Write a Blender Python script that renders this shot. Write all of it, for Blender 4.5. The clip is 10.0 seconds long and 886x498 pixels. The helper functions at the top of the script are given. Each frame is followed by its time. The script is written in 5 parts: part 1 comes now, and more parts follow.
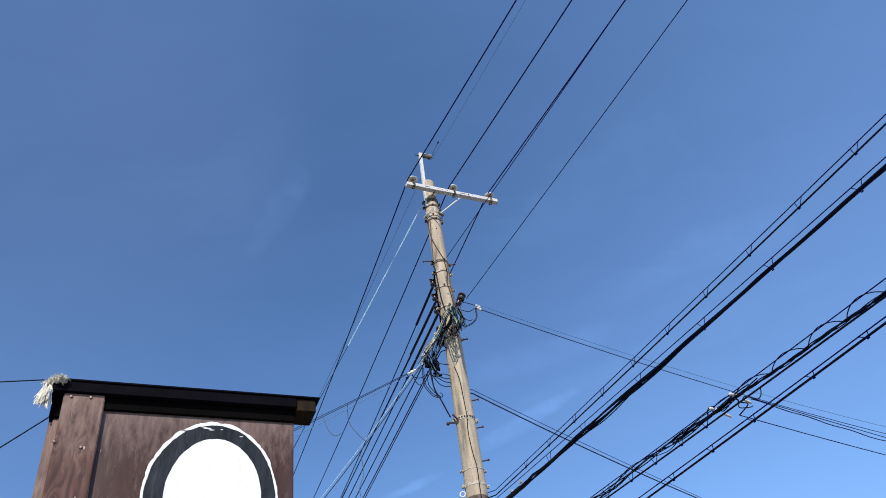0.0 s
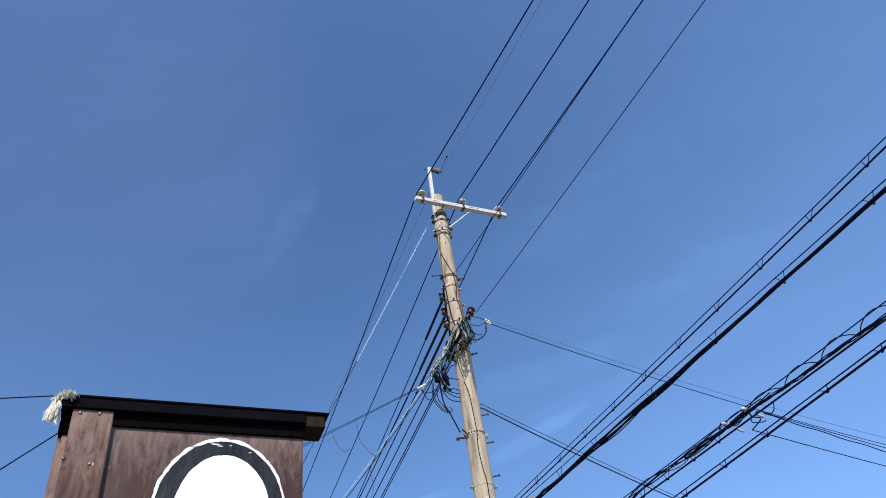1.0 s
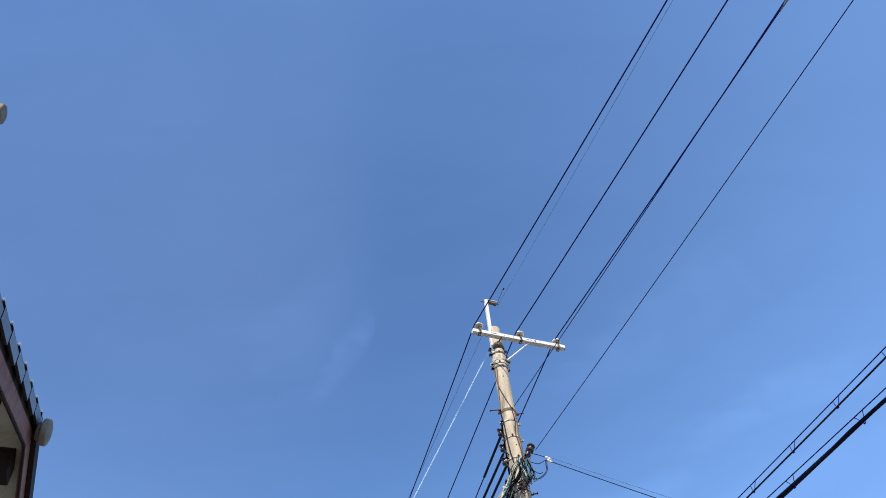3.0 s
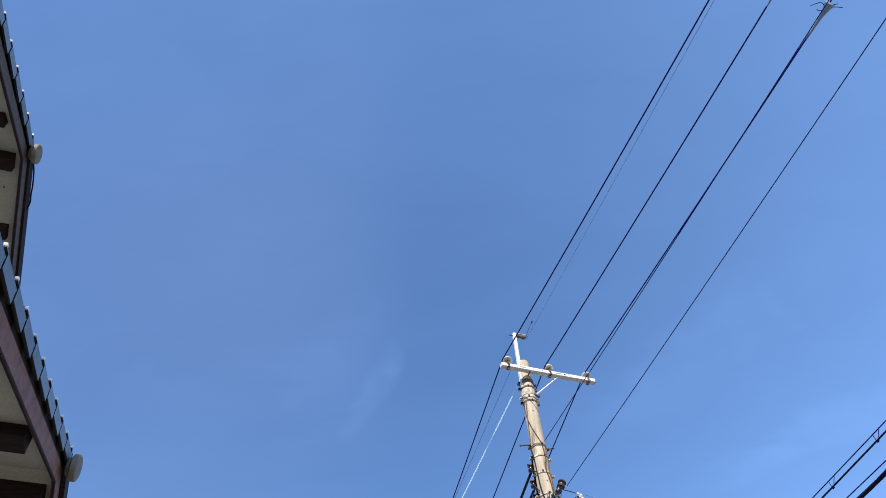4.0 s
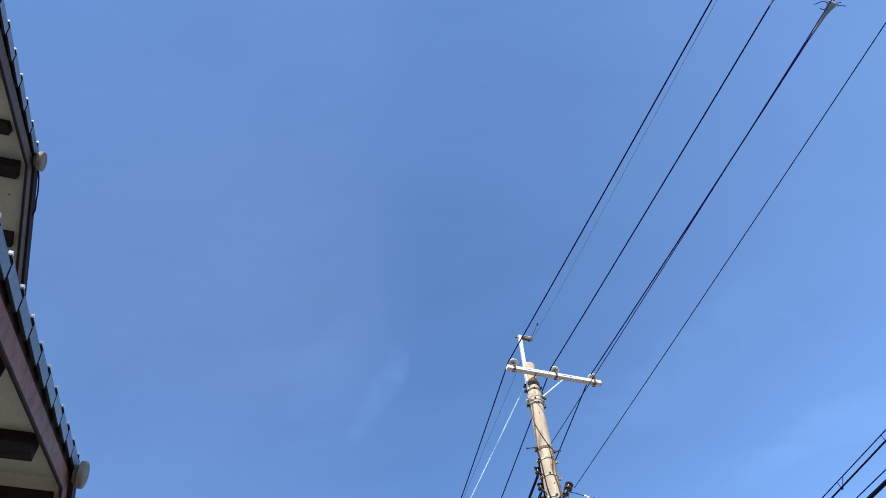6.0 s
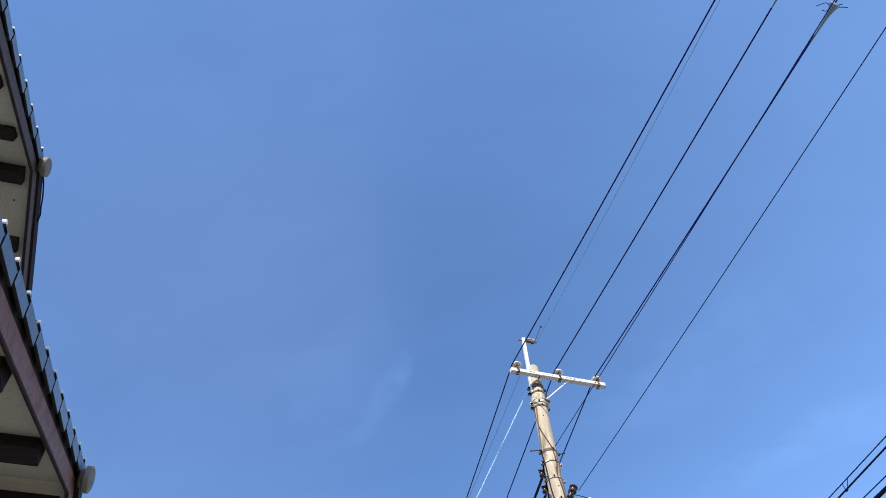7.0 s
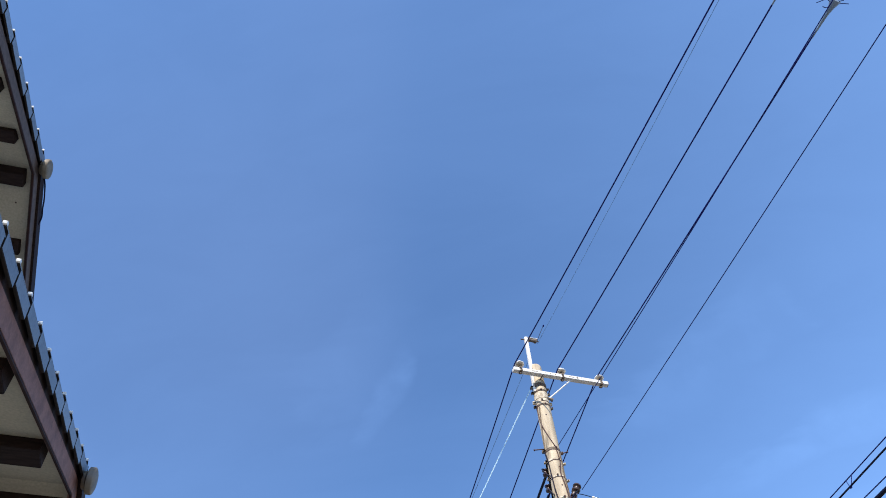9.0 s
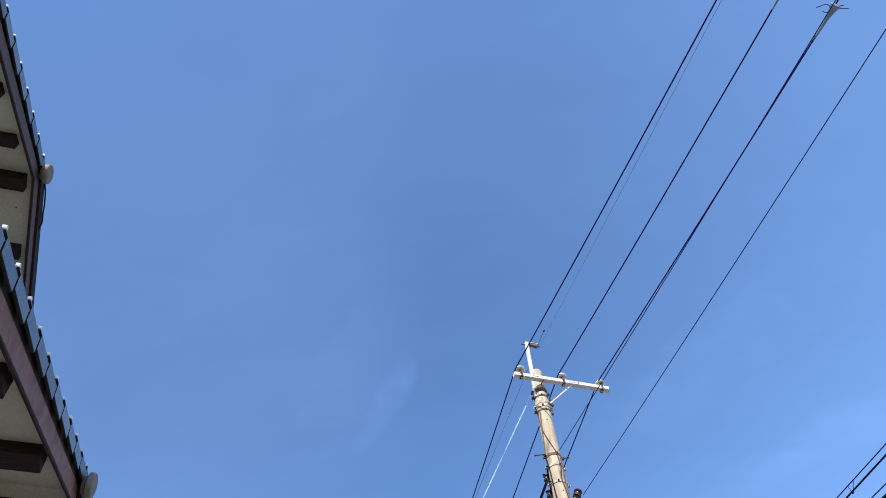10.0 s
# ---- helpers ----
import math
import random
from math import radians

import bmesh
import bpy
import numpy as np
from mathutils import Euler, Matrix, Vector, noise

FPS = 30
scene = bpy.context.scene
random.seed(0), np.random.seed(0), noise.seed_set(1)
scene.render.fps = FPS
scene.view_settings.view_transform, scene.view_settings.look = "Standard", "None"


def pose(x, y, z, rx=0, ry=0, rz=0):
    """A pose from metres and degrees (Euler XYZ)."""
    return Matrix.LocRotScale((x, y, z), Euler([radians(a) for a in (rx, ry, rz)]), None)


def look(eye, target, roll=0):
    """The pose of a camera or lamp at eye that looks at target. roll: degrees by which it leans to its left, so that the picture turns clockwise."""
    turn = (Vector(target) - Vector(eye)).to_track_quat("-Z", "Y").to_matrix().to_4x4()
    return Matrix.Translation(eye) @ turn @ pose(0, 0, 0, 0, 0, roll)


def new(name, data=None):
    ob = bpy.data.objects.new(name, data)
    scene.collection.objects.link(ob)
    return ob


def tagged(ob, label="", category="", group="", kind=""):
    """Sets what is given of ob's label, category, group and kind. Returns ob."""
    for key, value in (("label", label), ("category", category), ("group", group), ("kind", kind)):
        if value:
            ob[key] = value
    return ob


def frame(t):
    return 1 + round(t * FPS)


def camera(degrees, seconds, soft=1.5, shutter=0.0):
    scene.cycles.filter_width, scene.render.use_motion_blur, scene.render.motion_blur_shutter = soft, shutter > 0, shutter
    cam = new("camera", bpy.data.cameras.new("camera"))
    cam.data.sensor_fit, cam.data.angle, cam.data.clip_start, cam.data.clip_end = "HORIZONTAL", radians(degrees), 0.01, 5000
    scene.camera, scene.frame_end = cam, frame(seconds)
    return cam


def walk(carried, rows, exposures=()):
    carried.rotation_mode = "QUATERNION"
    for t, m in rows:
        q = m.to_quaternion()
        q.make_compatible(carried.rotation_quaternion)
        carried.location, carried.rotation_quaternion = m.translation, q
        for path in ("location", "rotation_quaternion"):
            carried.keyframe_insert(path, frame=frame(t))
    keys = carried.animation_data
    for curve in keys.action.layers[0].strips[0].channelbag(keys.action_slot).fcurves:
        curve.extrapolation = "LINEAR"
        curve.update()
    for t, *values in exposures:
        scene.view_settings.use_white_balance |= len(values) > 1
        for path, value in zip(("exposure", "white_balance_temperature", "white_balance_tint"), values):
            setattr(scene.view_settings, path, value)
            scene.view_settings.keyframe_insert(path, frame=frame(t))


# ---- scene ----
cam = camera(58.5, 10.0, soft=0.95)
PATH = [
    (0, (-0.004, 0.023, 1.523), (-0.004, 1.558, 2.804), -8.8),
    (0.5, (-0.007, 0.032, 1.526), (-0.015, 1.564, 2.812), -8.8),
    (1, (-0.005, 0.03, 1.529), (-0.022, 1.54, 2.84), -8.6),
    (1.5, (-0.008, 0.017, 1.546), (-0.033, 1.476, 2.913), -8.2),
    (2, (-0.011, 0.015, 1.551), (-0.056, 1.419, 2.974), -7.9),
    (2.5, (-0.004, -0.003, 1.567), (-0.077, 1.335, 3.052), -7.3),
    (3, (-0.01, -0.004, 1.571), (-0.114, 1.258, 3.119), -6.0),
    (4.5, (0.003, 0.013, 1.57), (-0.17, 1.188, 3.179), -4.0),
    (5, (0.002, 0.009, 1.579), (-0.175, 1.187, 3.186), -3.9),
    (5.5, (0.001, 0.012, 1.58), (-0.166, 1.19, 3.187), -4.4),
    (7, (0.0, -0.006, 1.573), (-0.175, 1.163, 3.186), -4.4),
    (7.5, (-0.002, -0.003, 1.58), (-0.178, 1.165, 3.194), -4.4),
    (8, (-0.004, 0.002, 1.585), (-0.178, 1.172, 3.198), -4.4),
    (8.5, (0.007, -0.005, 1.575), (-0.169, 1.167, 3.186), -4.5),
    (9, (0.002, 0.002, 1.572), (-0.178, 1.17, 3.186), -4.6),
    (9.5, (0.003, 0.002, 1.575), (-0.177, 1.163, 3.193), -4.4),
    (10, (0.003, 0.008, 1.574), (-0.176, 1.165, 3.195), -4.6),
]
walk(cam, [(t, look(eye, target, roll)) for t, eye, target, roll in PATH],
     exposures=[(0.0, 0.38, 5400, 10), (1.0, 0.43, 5400, 10), (1.5, 0.57, 5420, 10), (2.0, 0.66, 5430, 10), (3.0, 0.77, 5440, 10), (4.5, 0.90, 5450, 10), (10.0, 0.95, 5460, 10)])

# ---- world and sun ----
SUN_AZ, SUN_EL = 184.0, 42.0            # compass from +y, clockwise
world = bpy.data.worlds.new("sky")
scene.world = world
world.use_nodes = True
wn, wl = world.node_tree.nodes, world.node_tree.links
wn.clear()
sky = wn.new("ShaderNodeTexSky")
sky.sky_type, sky.sun_disc = "NISHITA", False
sky.sun_elevation, sky.sun_rotation = radians(SUN_EL), radians(SUN_AZ)
sky.altitude, sky.air_density, sky.dust_density, sky.ozone_density = 50, 1.0, 0.2, 3.0
coord = wn.new("ShaderNodeTexCoord")
# thin cirrus: a broad veil thickening towards one side of the street, and faint drawn-out wisps in it
wdot = wn.new("ShaderNodeVectorMath")
wdot.operation = "DOT_PRODUCT"
wdot.inputs[1].default_value = (1.0, 0.0, -0.65)
wside = wn.new("ShaderNodeMapRange")
wside.interpolation_type = "SMOOTHSTEP"
wside.inputs[1].default_value, wside.inputs[2].default_value = -0.62, 0.24
wside.inputs[3].default_value, wside.inputs[4].default_value = 0.0, 0.74
wmap = wn.new("ShaderNodeMapping")
wmap.inputs["Rotation"].default_value = (radians(12), radians(-38), radians(-20))
wmap.inputs["Scale"].default_value = (1.1, 4.0, 4.5)
wisp = wn.new("ShaderNodeTexNoise")
wisp.inputs["Scale"].default_value = 2.4
wisp.inputs["Detail"].default_value = 8
wisp.inputs["Roughness"].default_value = 0.6
wisp.inputs["Distortion"].default_value = 0.5
ramp = wn.new("ShaderNodeMapRange")
ramp.inputs[1].default_value, ramp.inputs[2].default_value = 0.38, 0.80
ramp.inputs[3].default_value, ramp.inputs[4].default_value = 0.0, 0.10
fray = wn.new("ShaderNodeTexNoise")
fray.inputs["Scale"].default_value, fray.inputs["Detail"].default_value = 26.0, 8
frayed = wn.new("ShaderNodeMapRange")
frayed.inputs[1].default_value, frayed.inputs[2].default_value = 0.36, 0.66
frayed.inputs[3].default_value = 0.4
wl.new(fray.outputs["Fac"], frayed.inputs[0])
WISPS = [((-0.1933, 0.7019, 0.6856), (0.651, -0.483, 0.678), 0.050, 0.017, 0.18),
         ((-0.165, 0.680, 0.714), (0.30, -0.60, 0.62), 0.030, 0.013, 0.14),
         ((-0.225, 0.665, 0.712), (0.50, -0.55, 0.62), 0.085, 0.050, 0.07),
         ((0.073, 0.889, 0.4505), (0.965, -0.225, 0.295), 0.085, 0.010, 0.60),
         ((-0.082, 0.913, 0.399), (0.960, -0.032, 0.270), 0.036, 0.006, 0.5),
         ((0.078, 0.850, 0.518), (0.985, -0.160, 0.120), 0.11, 0.022, 0.22),
         ((0.290, 0.770, 0.569), (0.92, -0.36, 0.045), 0.15, 0.024, 0.20),
         ((0.2046, 0.7099, 0.6739), (0.836, -0.515, 0.285), 0.12, 0.045, 0.13),
         ((0.25, 0.83, 0.49), (0.922, -0.34, 0.12), 0.20, 0.018, 0.15)]
wsum = wn.new("ShaderNodeMath")
wsum.operation = "ADD"
wtop = wn.new("ShaderNodeMapRange")
wtop.interpolation_type = "SMOOTHSTEP"
wtop.inputs[1].default_value, wtop.inputs[2].default_value = 0.62, 1.0
wtop.inputs[3].default_value, wtop.inputs[4].default_value = 0.0, 0.36
wxyz = wn.new("ShaderNodeSeparateXYZ")
wl.new(coord.outputs["Generated"], wxyz.inputs[0])
wl.new(wxyz.outputs[2], wtop.inputs[0])
wboth0 = wn.new("ShaderNodeMath")
wl.new(wside.outputs[0], wboth0.inputs[0])
wl.new(wtop.outputs[0], wboth0.inputs[1])
wdot2 = wn.new("ShaderNodeVectorMath")
wdot2.operation = "DOT_PRODUCT"
wdot2.inputs[1].default_value = (-0.520, 0.540, 0.660)
wl.new(coord.outputs["Generated"], wdot2.inputs[0])
wleft = wn.new("ShaderNodeMapRange")
wleft.interpolation_type = "SMOOTHSTEP"
wleft.inputs[1].default_value, wleft.inputs[2].default_value = 0.90, 1.0
wleft.inputs[3].default_value, wleft.inputs[4].default_value = 0.0, 0.145
wl.new(wdot2.outputs["Value"], wleft.inputs[0])
veil = wn.new("ShaderNodeMixRGB")
veil.blend_type = "ADD"
veil.inputs[2].default_value = (0.68, 1.00, 1.58, 1)
wbg = wn.new("ShaderNodeBackground")
wbg.inputs[1].default_value = 0.10
wout = wn.new("ShaderNodeOutputWorld")
wl.new(coord.outputs["Generated"], wmap.inputs[0])
wl.new(coord.outputs["Generated"], wdot.inputs[0])
wl.new(wdot.outputs["Value"], wside.inputs[0])
wl.new(wmap.outputs[0], wisp.inputs["Vector"])
wl.new(wisp.outputs["Fac"], ramp.inputs[0])
wl.new(ramp.outputs[0], wsum.inputs[0])
wl.new(wboth0.outputs[0], wsum.inputs[1])
# a few separate wisps: way to it, its long way, half length and half width in radians, strength
last_sum = wsum
for way, along, ln, wd, power in WISPS:
    way, along = Vector(way).normalized(), Vector(along).normalized()
    cross = way.cross(along).normalized()
    terms = []
    for axis, size in ((along, ln), (cross, wd)):
        dn = wn.new("ShaderNodeVectorMath")
        dn.operation = "DOT_PRODUCT"
        dn.inputs[1].default_value = axis / size
        wl.new(coord.outputs["Generated"], dn.inputs[0])
        off = wn.new("ShaderNodeMath")
        off.operation = "SUBTRACT"
        off.inputs[1].default_value = axis.dot(way) / size
        wl.new(dn.outputs["Value"], off.inputs[0])
        warp = wn.new("ShaderNodeMath")
        warp.operation = "MULTIPLY_ADD"
        warp.inputs[1].default_value = 3.2
        wl.new(wisp.outputs["Fac"], warp.inputs[0])
        wl.new(off.outputs[0], warp.inputs[2])
        bend = wn.new("ShaderNodeMath")
        bend.operation = "SUBTRACT"
        bend.inputs[1].default_value = 1.6
        wl.new(warp.outputs[0], bend.inputs[0])
        sq = wn.new("ShaderNodeMath")
        sq.operation = "POWER"
        sq.inputs[1].default_value = 2.0
        ab = wn.new("ShaderNodeMath")
        ab.operation = "ABSOLUTE"
        wl.new(bend.outputs[0], ab.inputs[0])
        wl.new(ab.outputs[0], sq.inputs[0])
        terms.append(sq)
    total = wn.new("ShaderNodeMath")
    wl.new(terms[0].outputs[0], total.inputs[0])
    wl.new(terms[1].outputs[0], total.inputs[1])
    fade = wn.new("ShaderNodeMapRange")
    fade.interpolation_type = "SMOOTHSTEP"
    fade.inputs[1].default_value, fade.inputs[2].default_value = 0.0, 1.6
    fade.inputs[3].default_value, fade.inputs[4].default_value = power, 0.0
    wl.new(total.outputs[0], fade.inputs[0])
    grain = wn.new("ShaderNodeMath")
    grain.operation = "MULTIPLY"
    wl.new(fade.outputs[0], grain.inputs[0])
    wl.new(frayed.outputs[0], grain.inputs[1])
    more = wn.new("ShaderNodeMath")
    wl.new(last_sum.outputs[0], more.inputs[0])
    wl.new(grain.outputs[0], more.inputs[1])
    last_sum = more
# a thin sheet of cirrus with one clear edge, fading away from it and towards the horizon
sheet_in = wn.new("ShaderNodeVectorMath")
sheet_in.operation = "DOT_PRODUCT"
sheet_in.inputs[1].default_value = (-0.9719, -0.2354, 0.0029)
wl.new(coord.outputs["Generated"], sheet_in.inputs[0])
sheet = None
for src_, lo_, hi_, a_, b_ in ((sheet_in.outputs["Value"], -0.045, 0.075, 0.0, 0.075), (sheet_in.outputs["Value"], 0.05, 0.42, 1.0, 0.0), (wxyz.outputs[2], 0.60, 0.72, 0.0, 1.0)):
    step_ = wn.new("ShaderNodeMapRange")
    step_.interpolation_type = "SMOOTHSTEP"
    for k_, v_ in zip((1, 2, 3, 4), (lo_, hi_, a_, b_)):
        step_.inputs[k_].default_value = v_
    wl.new(src_, step_.inputs[0])
    if sheet is None:
        sheet = step_
    else:
        times = wn.new("ShaderNodeMath")
        times.operation = "MULTIPLY"
        wl.new(sheet.outputs[0], times.inputs[0])
        wl.new(step_.outputs[0], times.inputs[1])
        sheet = times
wl.new(last_sum.outputs[0], veil.inputs[0])
pale = wn.new("ShaderNodeMath")
wl.new(wleft.outputs[0], pale.inputs[0])
wl.new(sheet.outputs[0], pale.inputs[1])
white_veil = wn.new("ShaderNodeMixRGB")
white_veil.blend_type = "ADD"
white_veil.inputs[2].default_value = (0.98, 0.93, 1.02, 1)
wl.new(pale.outputs[0], white_veil.inputs[0])
wl.new(sky.outputs[0], veil.inputs[1])
wl.new(veil.outputs[0], white_veil.inputs[1])
wl.new(white_veil.outputs[0], wbg.inputs[0])
wl.new(wbg.outputs[0], wout.inputs[0])

sun = new("sun", bpy.data.lights.new("sun", "SUN"))
sun.data.energy, sun.data.angle, sun.data.color = 4.1, radians(0.53), (1.0, 0.82, 0.60)
sa, se = radians(SUN_AZ), radians(SUN_EL)
SUN_FROM = Vector((math.sin(sa) * math.cos(se), math.cos(sa) * math.cos(se), math.sin(se)))
sun.matrix_world = look(SUN_FROM * 50, (0, 0, 0))


# ---- materials ----
def mat(name, color, rough=0.6, metal=0.0, second=None, scale=8.0, stretch=(1, 1, 1), fine=60.0, mix=(0.35, 0.7), bump=0.15,
        stain=None, stain_scale=2.0, stain_range=(0.55, 0.75), spec=0.5, jitter=0.0, depth=0.004):
    """Object-space noise at two scales for colour and relief, and an optional stain layer."""
    m = bpy.data.materials.new(name)
    m.use_nodes = True
    n, l = m.node_tree.nodes, m.node_tree.links
    b = n["Principled BSDF"]
    b.inputs["Roughness"].default_value, b.inputs["Metallic"].default_value = rough, metal
    b.inputs["Specular IOR Level"].default_value = spec
    tc = n.new("ShaderNodeTexCoord")
    mp = n.new("ShaderNodeMapping")
    mp.inputs["Scale"].default_value = stretch
    l.new(tc.outputs["Object"], mp.inputs[0])
    n1, n2 = n.new("ShaderNodeTexNoise"), n.new("ShaderNodeTexNoise")
    for k, s, d in ((n1, scale, 5), (n2, fine, 4)):
        k.inputs["Scale"].default_value, k.inputs["Detail"].default_value = s, d
        l.new(mp.outputs[0], k.inputs["Vector"])
    r1 = n.new("ShaderNodeMapRange")
    r1.inputs[1].default_value, r1.inputs[2].default_value = mix
    l.new(n1.outputs["Fac"], r1.inputs[0])
    c1 = n.new("ShaderNodeMixRGB")
    c1.inputs[1].default_value = (*color, 1)
    c1.inputs[2].default_value = (*(second or [c * 0.7 for c in color]), 1)
    l.new(r1.outputs[0], c1.inputs[0])
    c2 = n.new("ShaderNodeMixRGB")
    c2.blend_type = "MULTIPLY"
    c2.inputs[0].default_value = 0.35
    r2 = n.new("ShaderNodeMapRange")
    r2.inputs[1].default_value, r2.inputs[2].default_value, r2.inputs[3].default_value, r2.inputs[4].default_value = 0.3, 0.7, 0.55, 1.25
    l.new(n2.outputs["Fac"], r2.inputs[0])
    l.new(c1.outputs[0], c2.inputs[1])
    l.new(r2.outputs[0], c2.inputs[2])
    last = c2
    if stain:
        n3 = n.new("ShaderNodeTexNoise")
        n3.inputs["Scale"].default_value, n3.inputs["Detail"].default_value = stain_scale, 6
        l.new(mp.outputs[0], n3.inputs["Vector"])
        r3 = n.new("ShaderNodeMapRange")
        r3.inputs[1].default_value, r3.inputs[2].default_value = stain_range
        l.new(n3.outputs["Fac"], r3.inputs[0])
        c3 = n.new("ShaderNodeMixRGB")
        c3.inputs[2].default_value = (*stain, 1)
        l.new(r3.outputs[0], c3.inputs[0])
        l.new(last.outputs[0], c3.inputs[1])
        last = c3
    if jitter:
        oi = n.new("ShaderNodeObjectInfo")
        rj = n.new("ShaderNodeMapRange")
        rj.inputs[3].default_value, rj.inputs[4].default_value = 1 - jitter, 1 + jitter
        l.new(oi.outputs["Random"], rj.inputs[0])
        cj = n.new("ShaderNodeMixRGB")
        cj.blend_type = "MULTIPLY"
        cj.inputs[0].default_value = 1
        l.new(last.outputs[0], cj.inputs[1])
        l.new(rj.outputs[0], cj.inputs[2])
        last = cj
    l.new(last.outputs[0], b.inputs["Base Color"])
    if bump:
        bp = n.new("ShaderNodeBump")
        bp.inputs["Strength"].default_value, bp.inputs["Distance"].default_value = bump, depth
        l.new(n2.outputs["Fac"], bp.inputs["Height"])
        l.new(bp.outputs[0], b.inputs["Normal"])
    return m


M_CONCRETE = mat("pole_concrete", (0.52, 0.44, 0.315), 0.85, second=(0.35, 0.29, 0.205), scale=5, stretch=(3, 3, 0.35), fine=60, bump=0.4,
                 stain=(0.10, 0.083, 0.063), stain_scale=4.5, stain_range=(0.54, 0.78), spec=0.2)
M_GALV = mat("galvanised_steel", (0.72, 0.70, 0.66), 0.5, 0.0, second=(0.58, 0.56, 0.51), scale=14, fine=120, bump=0.08)
M_BANDGALV = mat("weathered_band_zinc", (0.56, 0.50, 0.39), 0.7, 0.0, second=(0.33, 0.275, 0.20), scale=24, fine=90, bump=0.1, spec=0.2, mix=(0.42, 0.60))
M_BAND = mat("dull_band_steel", (0.17, 0.135, 0.100), 0.75, 0.0, second=(0.085, 0.064, 0.048), scale=20, fine=90, bump=0.1, spec=0.15)
M_PORCELAIN = mat("porcelain", (0.74, 0.72, 0.66), 0.25, second=(0.6, 0.57, 0.5), scale=12, fine=90, bump=0.05)
M_CABLE = mat("black_cable_sheath", (0.0035, 0.0045, 0.017), 0.5, second=(0.006, 0.007, 0.024), scale=6, fine=50, bump=0.1, spec=0.12)
M_WIRE = mat("weathered_wire", (0.004, 0.005, 0.074), 0.6, second=(0.006, 0.006, 0.090), scale=3, fine=40, bump=0, spec=0.08)
M_PALEWIRE = mat("bare_pale_wire", (0.17, 0.31, 0.58), 0.6, second=(0.13, 0.25, 0.48), scale=4, fine=40, bump=0)
M_GREY = mat("grey_wire", (0.075, 0.08, 0.10), 0.55, 0.0, second=(0.05, 0.055, 0.065), scale=4, fine=40, bump=0)
M_SLATE = mat("dull_slate_wire", (0.034, 0.054, 0.118), 0.6, second=(0.024, 0.040, 0.095), scale=4, fine=40, bump=0, spec=0.1)
M_CYAN = mat("pale_blue_sleeve", (0.80, 0.93, 0.97), 0.5, second=(0.76, 0.91, 0.96), scale=5, fine=12, bump=0)
# the sleeve lets light through
cn, cl = M_CYAN.node_tree.nodes, M_CYAN.node_tree.links
thin, both = cn.new("ShaderNodeBsdfTranslucent"), cn.new("ShaderNodeMixShader")
thin.inputs[0].default_value = (0.86, 0.97, 1.0, 1)
both.inputs[0].default_value = 0.68
cl.new(cn["Principled BSDF"].outputs[0], both.inputs[1])
cl.new(thin.outputs[0], both.inputs[2])
cl.new(both.outputs[0], cn["Material Output"].inputs[0])
M_TEAL = mat("green_bond_wire", (0.06, 0.14, 0.12), 0.5, second=(0.03, 0.08, 0.075), scale=8, fine=40, bump=0)
M_COVER = mat("grey_line_cover", (0.19, 0.25, 0.33), 0.4, second=(0.14, 0.19, 0.26), scale=10, fine=60, bump=0.05)
M_RUST = mat("rusty_steel", (0.066, 0.028, 0.026), 0.8, 0.0, second=(0.038, 0.017, 0.016), scale=25, fine=110, bump=0.3)
M_BROWNPORC = mat("brown_glazed_porcelain", (0.060, 0.034, 0.027), 0.3, second=(0.035, 0.022, 0.018), scale=10, fine=60, bump=0.05)
M_TILE = mat("smoked_clay_tile", (0.36, 0.365, 0.36), 0.42, 0.75, second=(0.26, 0.265, 0.265), scale=9, fine=80, bump=0.12,
             stain=(0.44, 0.44, 0.43), stain_scale=5, stain_range=(0.55, 0.8), jitter=0.18)
# near-black for tile undersides and ends: shade put into the colour
M_TILE_SHADE = mat("shaded_tile_edge", (0.040, 0.034, 0.030), 0.9, second=(0.026, 0.022, 0.020), scale=14, fine=80, bump=0.1, spec=0.1)
M_RIDGE = mat("ridge_end_clay", (0.21, 0.165, 0.105), 0.6, second=(0.12, 0.096, 0.062), scale=14, fine=80, bump=0.15,
              stain=(0.15, 0.13, 0.115), stain_scale=9, stain_range=(0.55, 0.8))
# near-white colour stands for sun glinting on the tile ends
M_NOSE = mat("sunlit_tile_nose", (0.85, 0.84, 0.80), 0.3, second=(0.5, 0.5, 0.48), scale=20, fine=90, bump=0.05)
M_BARGE = mat("brown_painted_board", (0.275, 0.140, 0.100), 0.6, second=(0.180, 0.090, 0.066), scale=7, stretch=(1, 2, 2), fine=40, bump=0.12,
              stain=(0.075, 0.042, 0.036), stain_scale=9, stain_range=(0.58, 0.84), spec=0.2)
M_BARGE_UP = mat("dark_brown_board", (0.135, 0.096, 0.076), 0.6, second=(0.085, 0.060, 0.048), scale=5, stretch=(1, 6, 6), fine=40, bump=0.12, spec=0.2)
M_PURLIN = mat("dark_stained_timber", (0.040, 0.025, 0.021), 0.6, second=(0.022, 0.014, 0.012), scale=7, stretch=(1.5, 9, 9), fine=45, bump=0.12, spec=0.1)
M_BEAD = mat("dark_brown_bead", (0.050, 0.026, 0.022), 0.7, second=(0.030, 0.016, 0.014), scale=9, fine=50, bump=0.1, spec=0.1)
M_SOFFIT = mat("cream_soffit_board", (0.54, 0.47, 0.34), 0.8, second=(0.49, 0.425, 0.305), scale=3, fine=70, bump=0.04,
               stain=(0.45, 0.39, 0.28), stain_scale=2.5, stain_range=(0.58, 0.85))
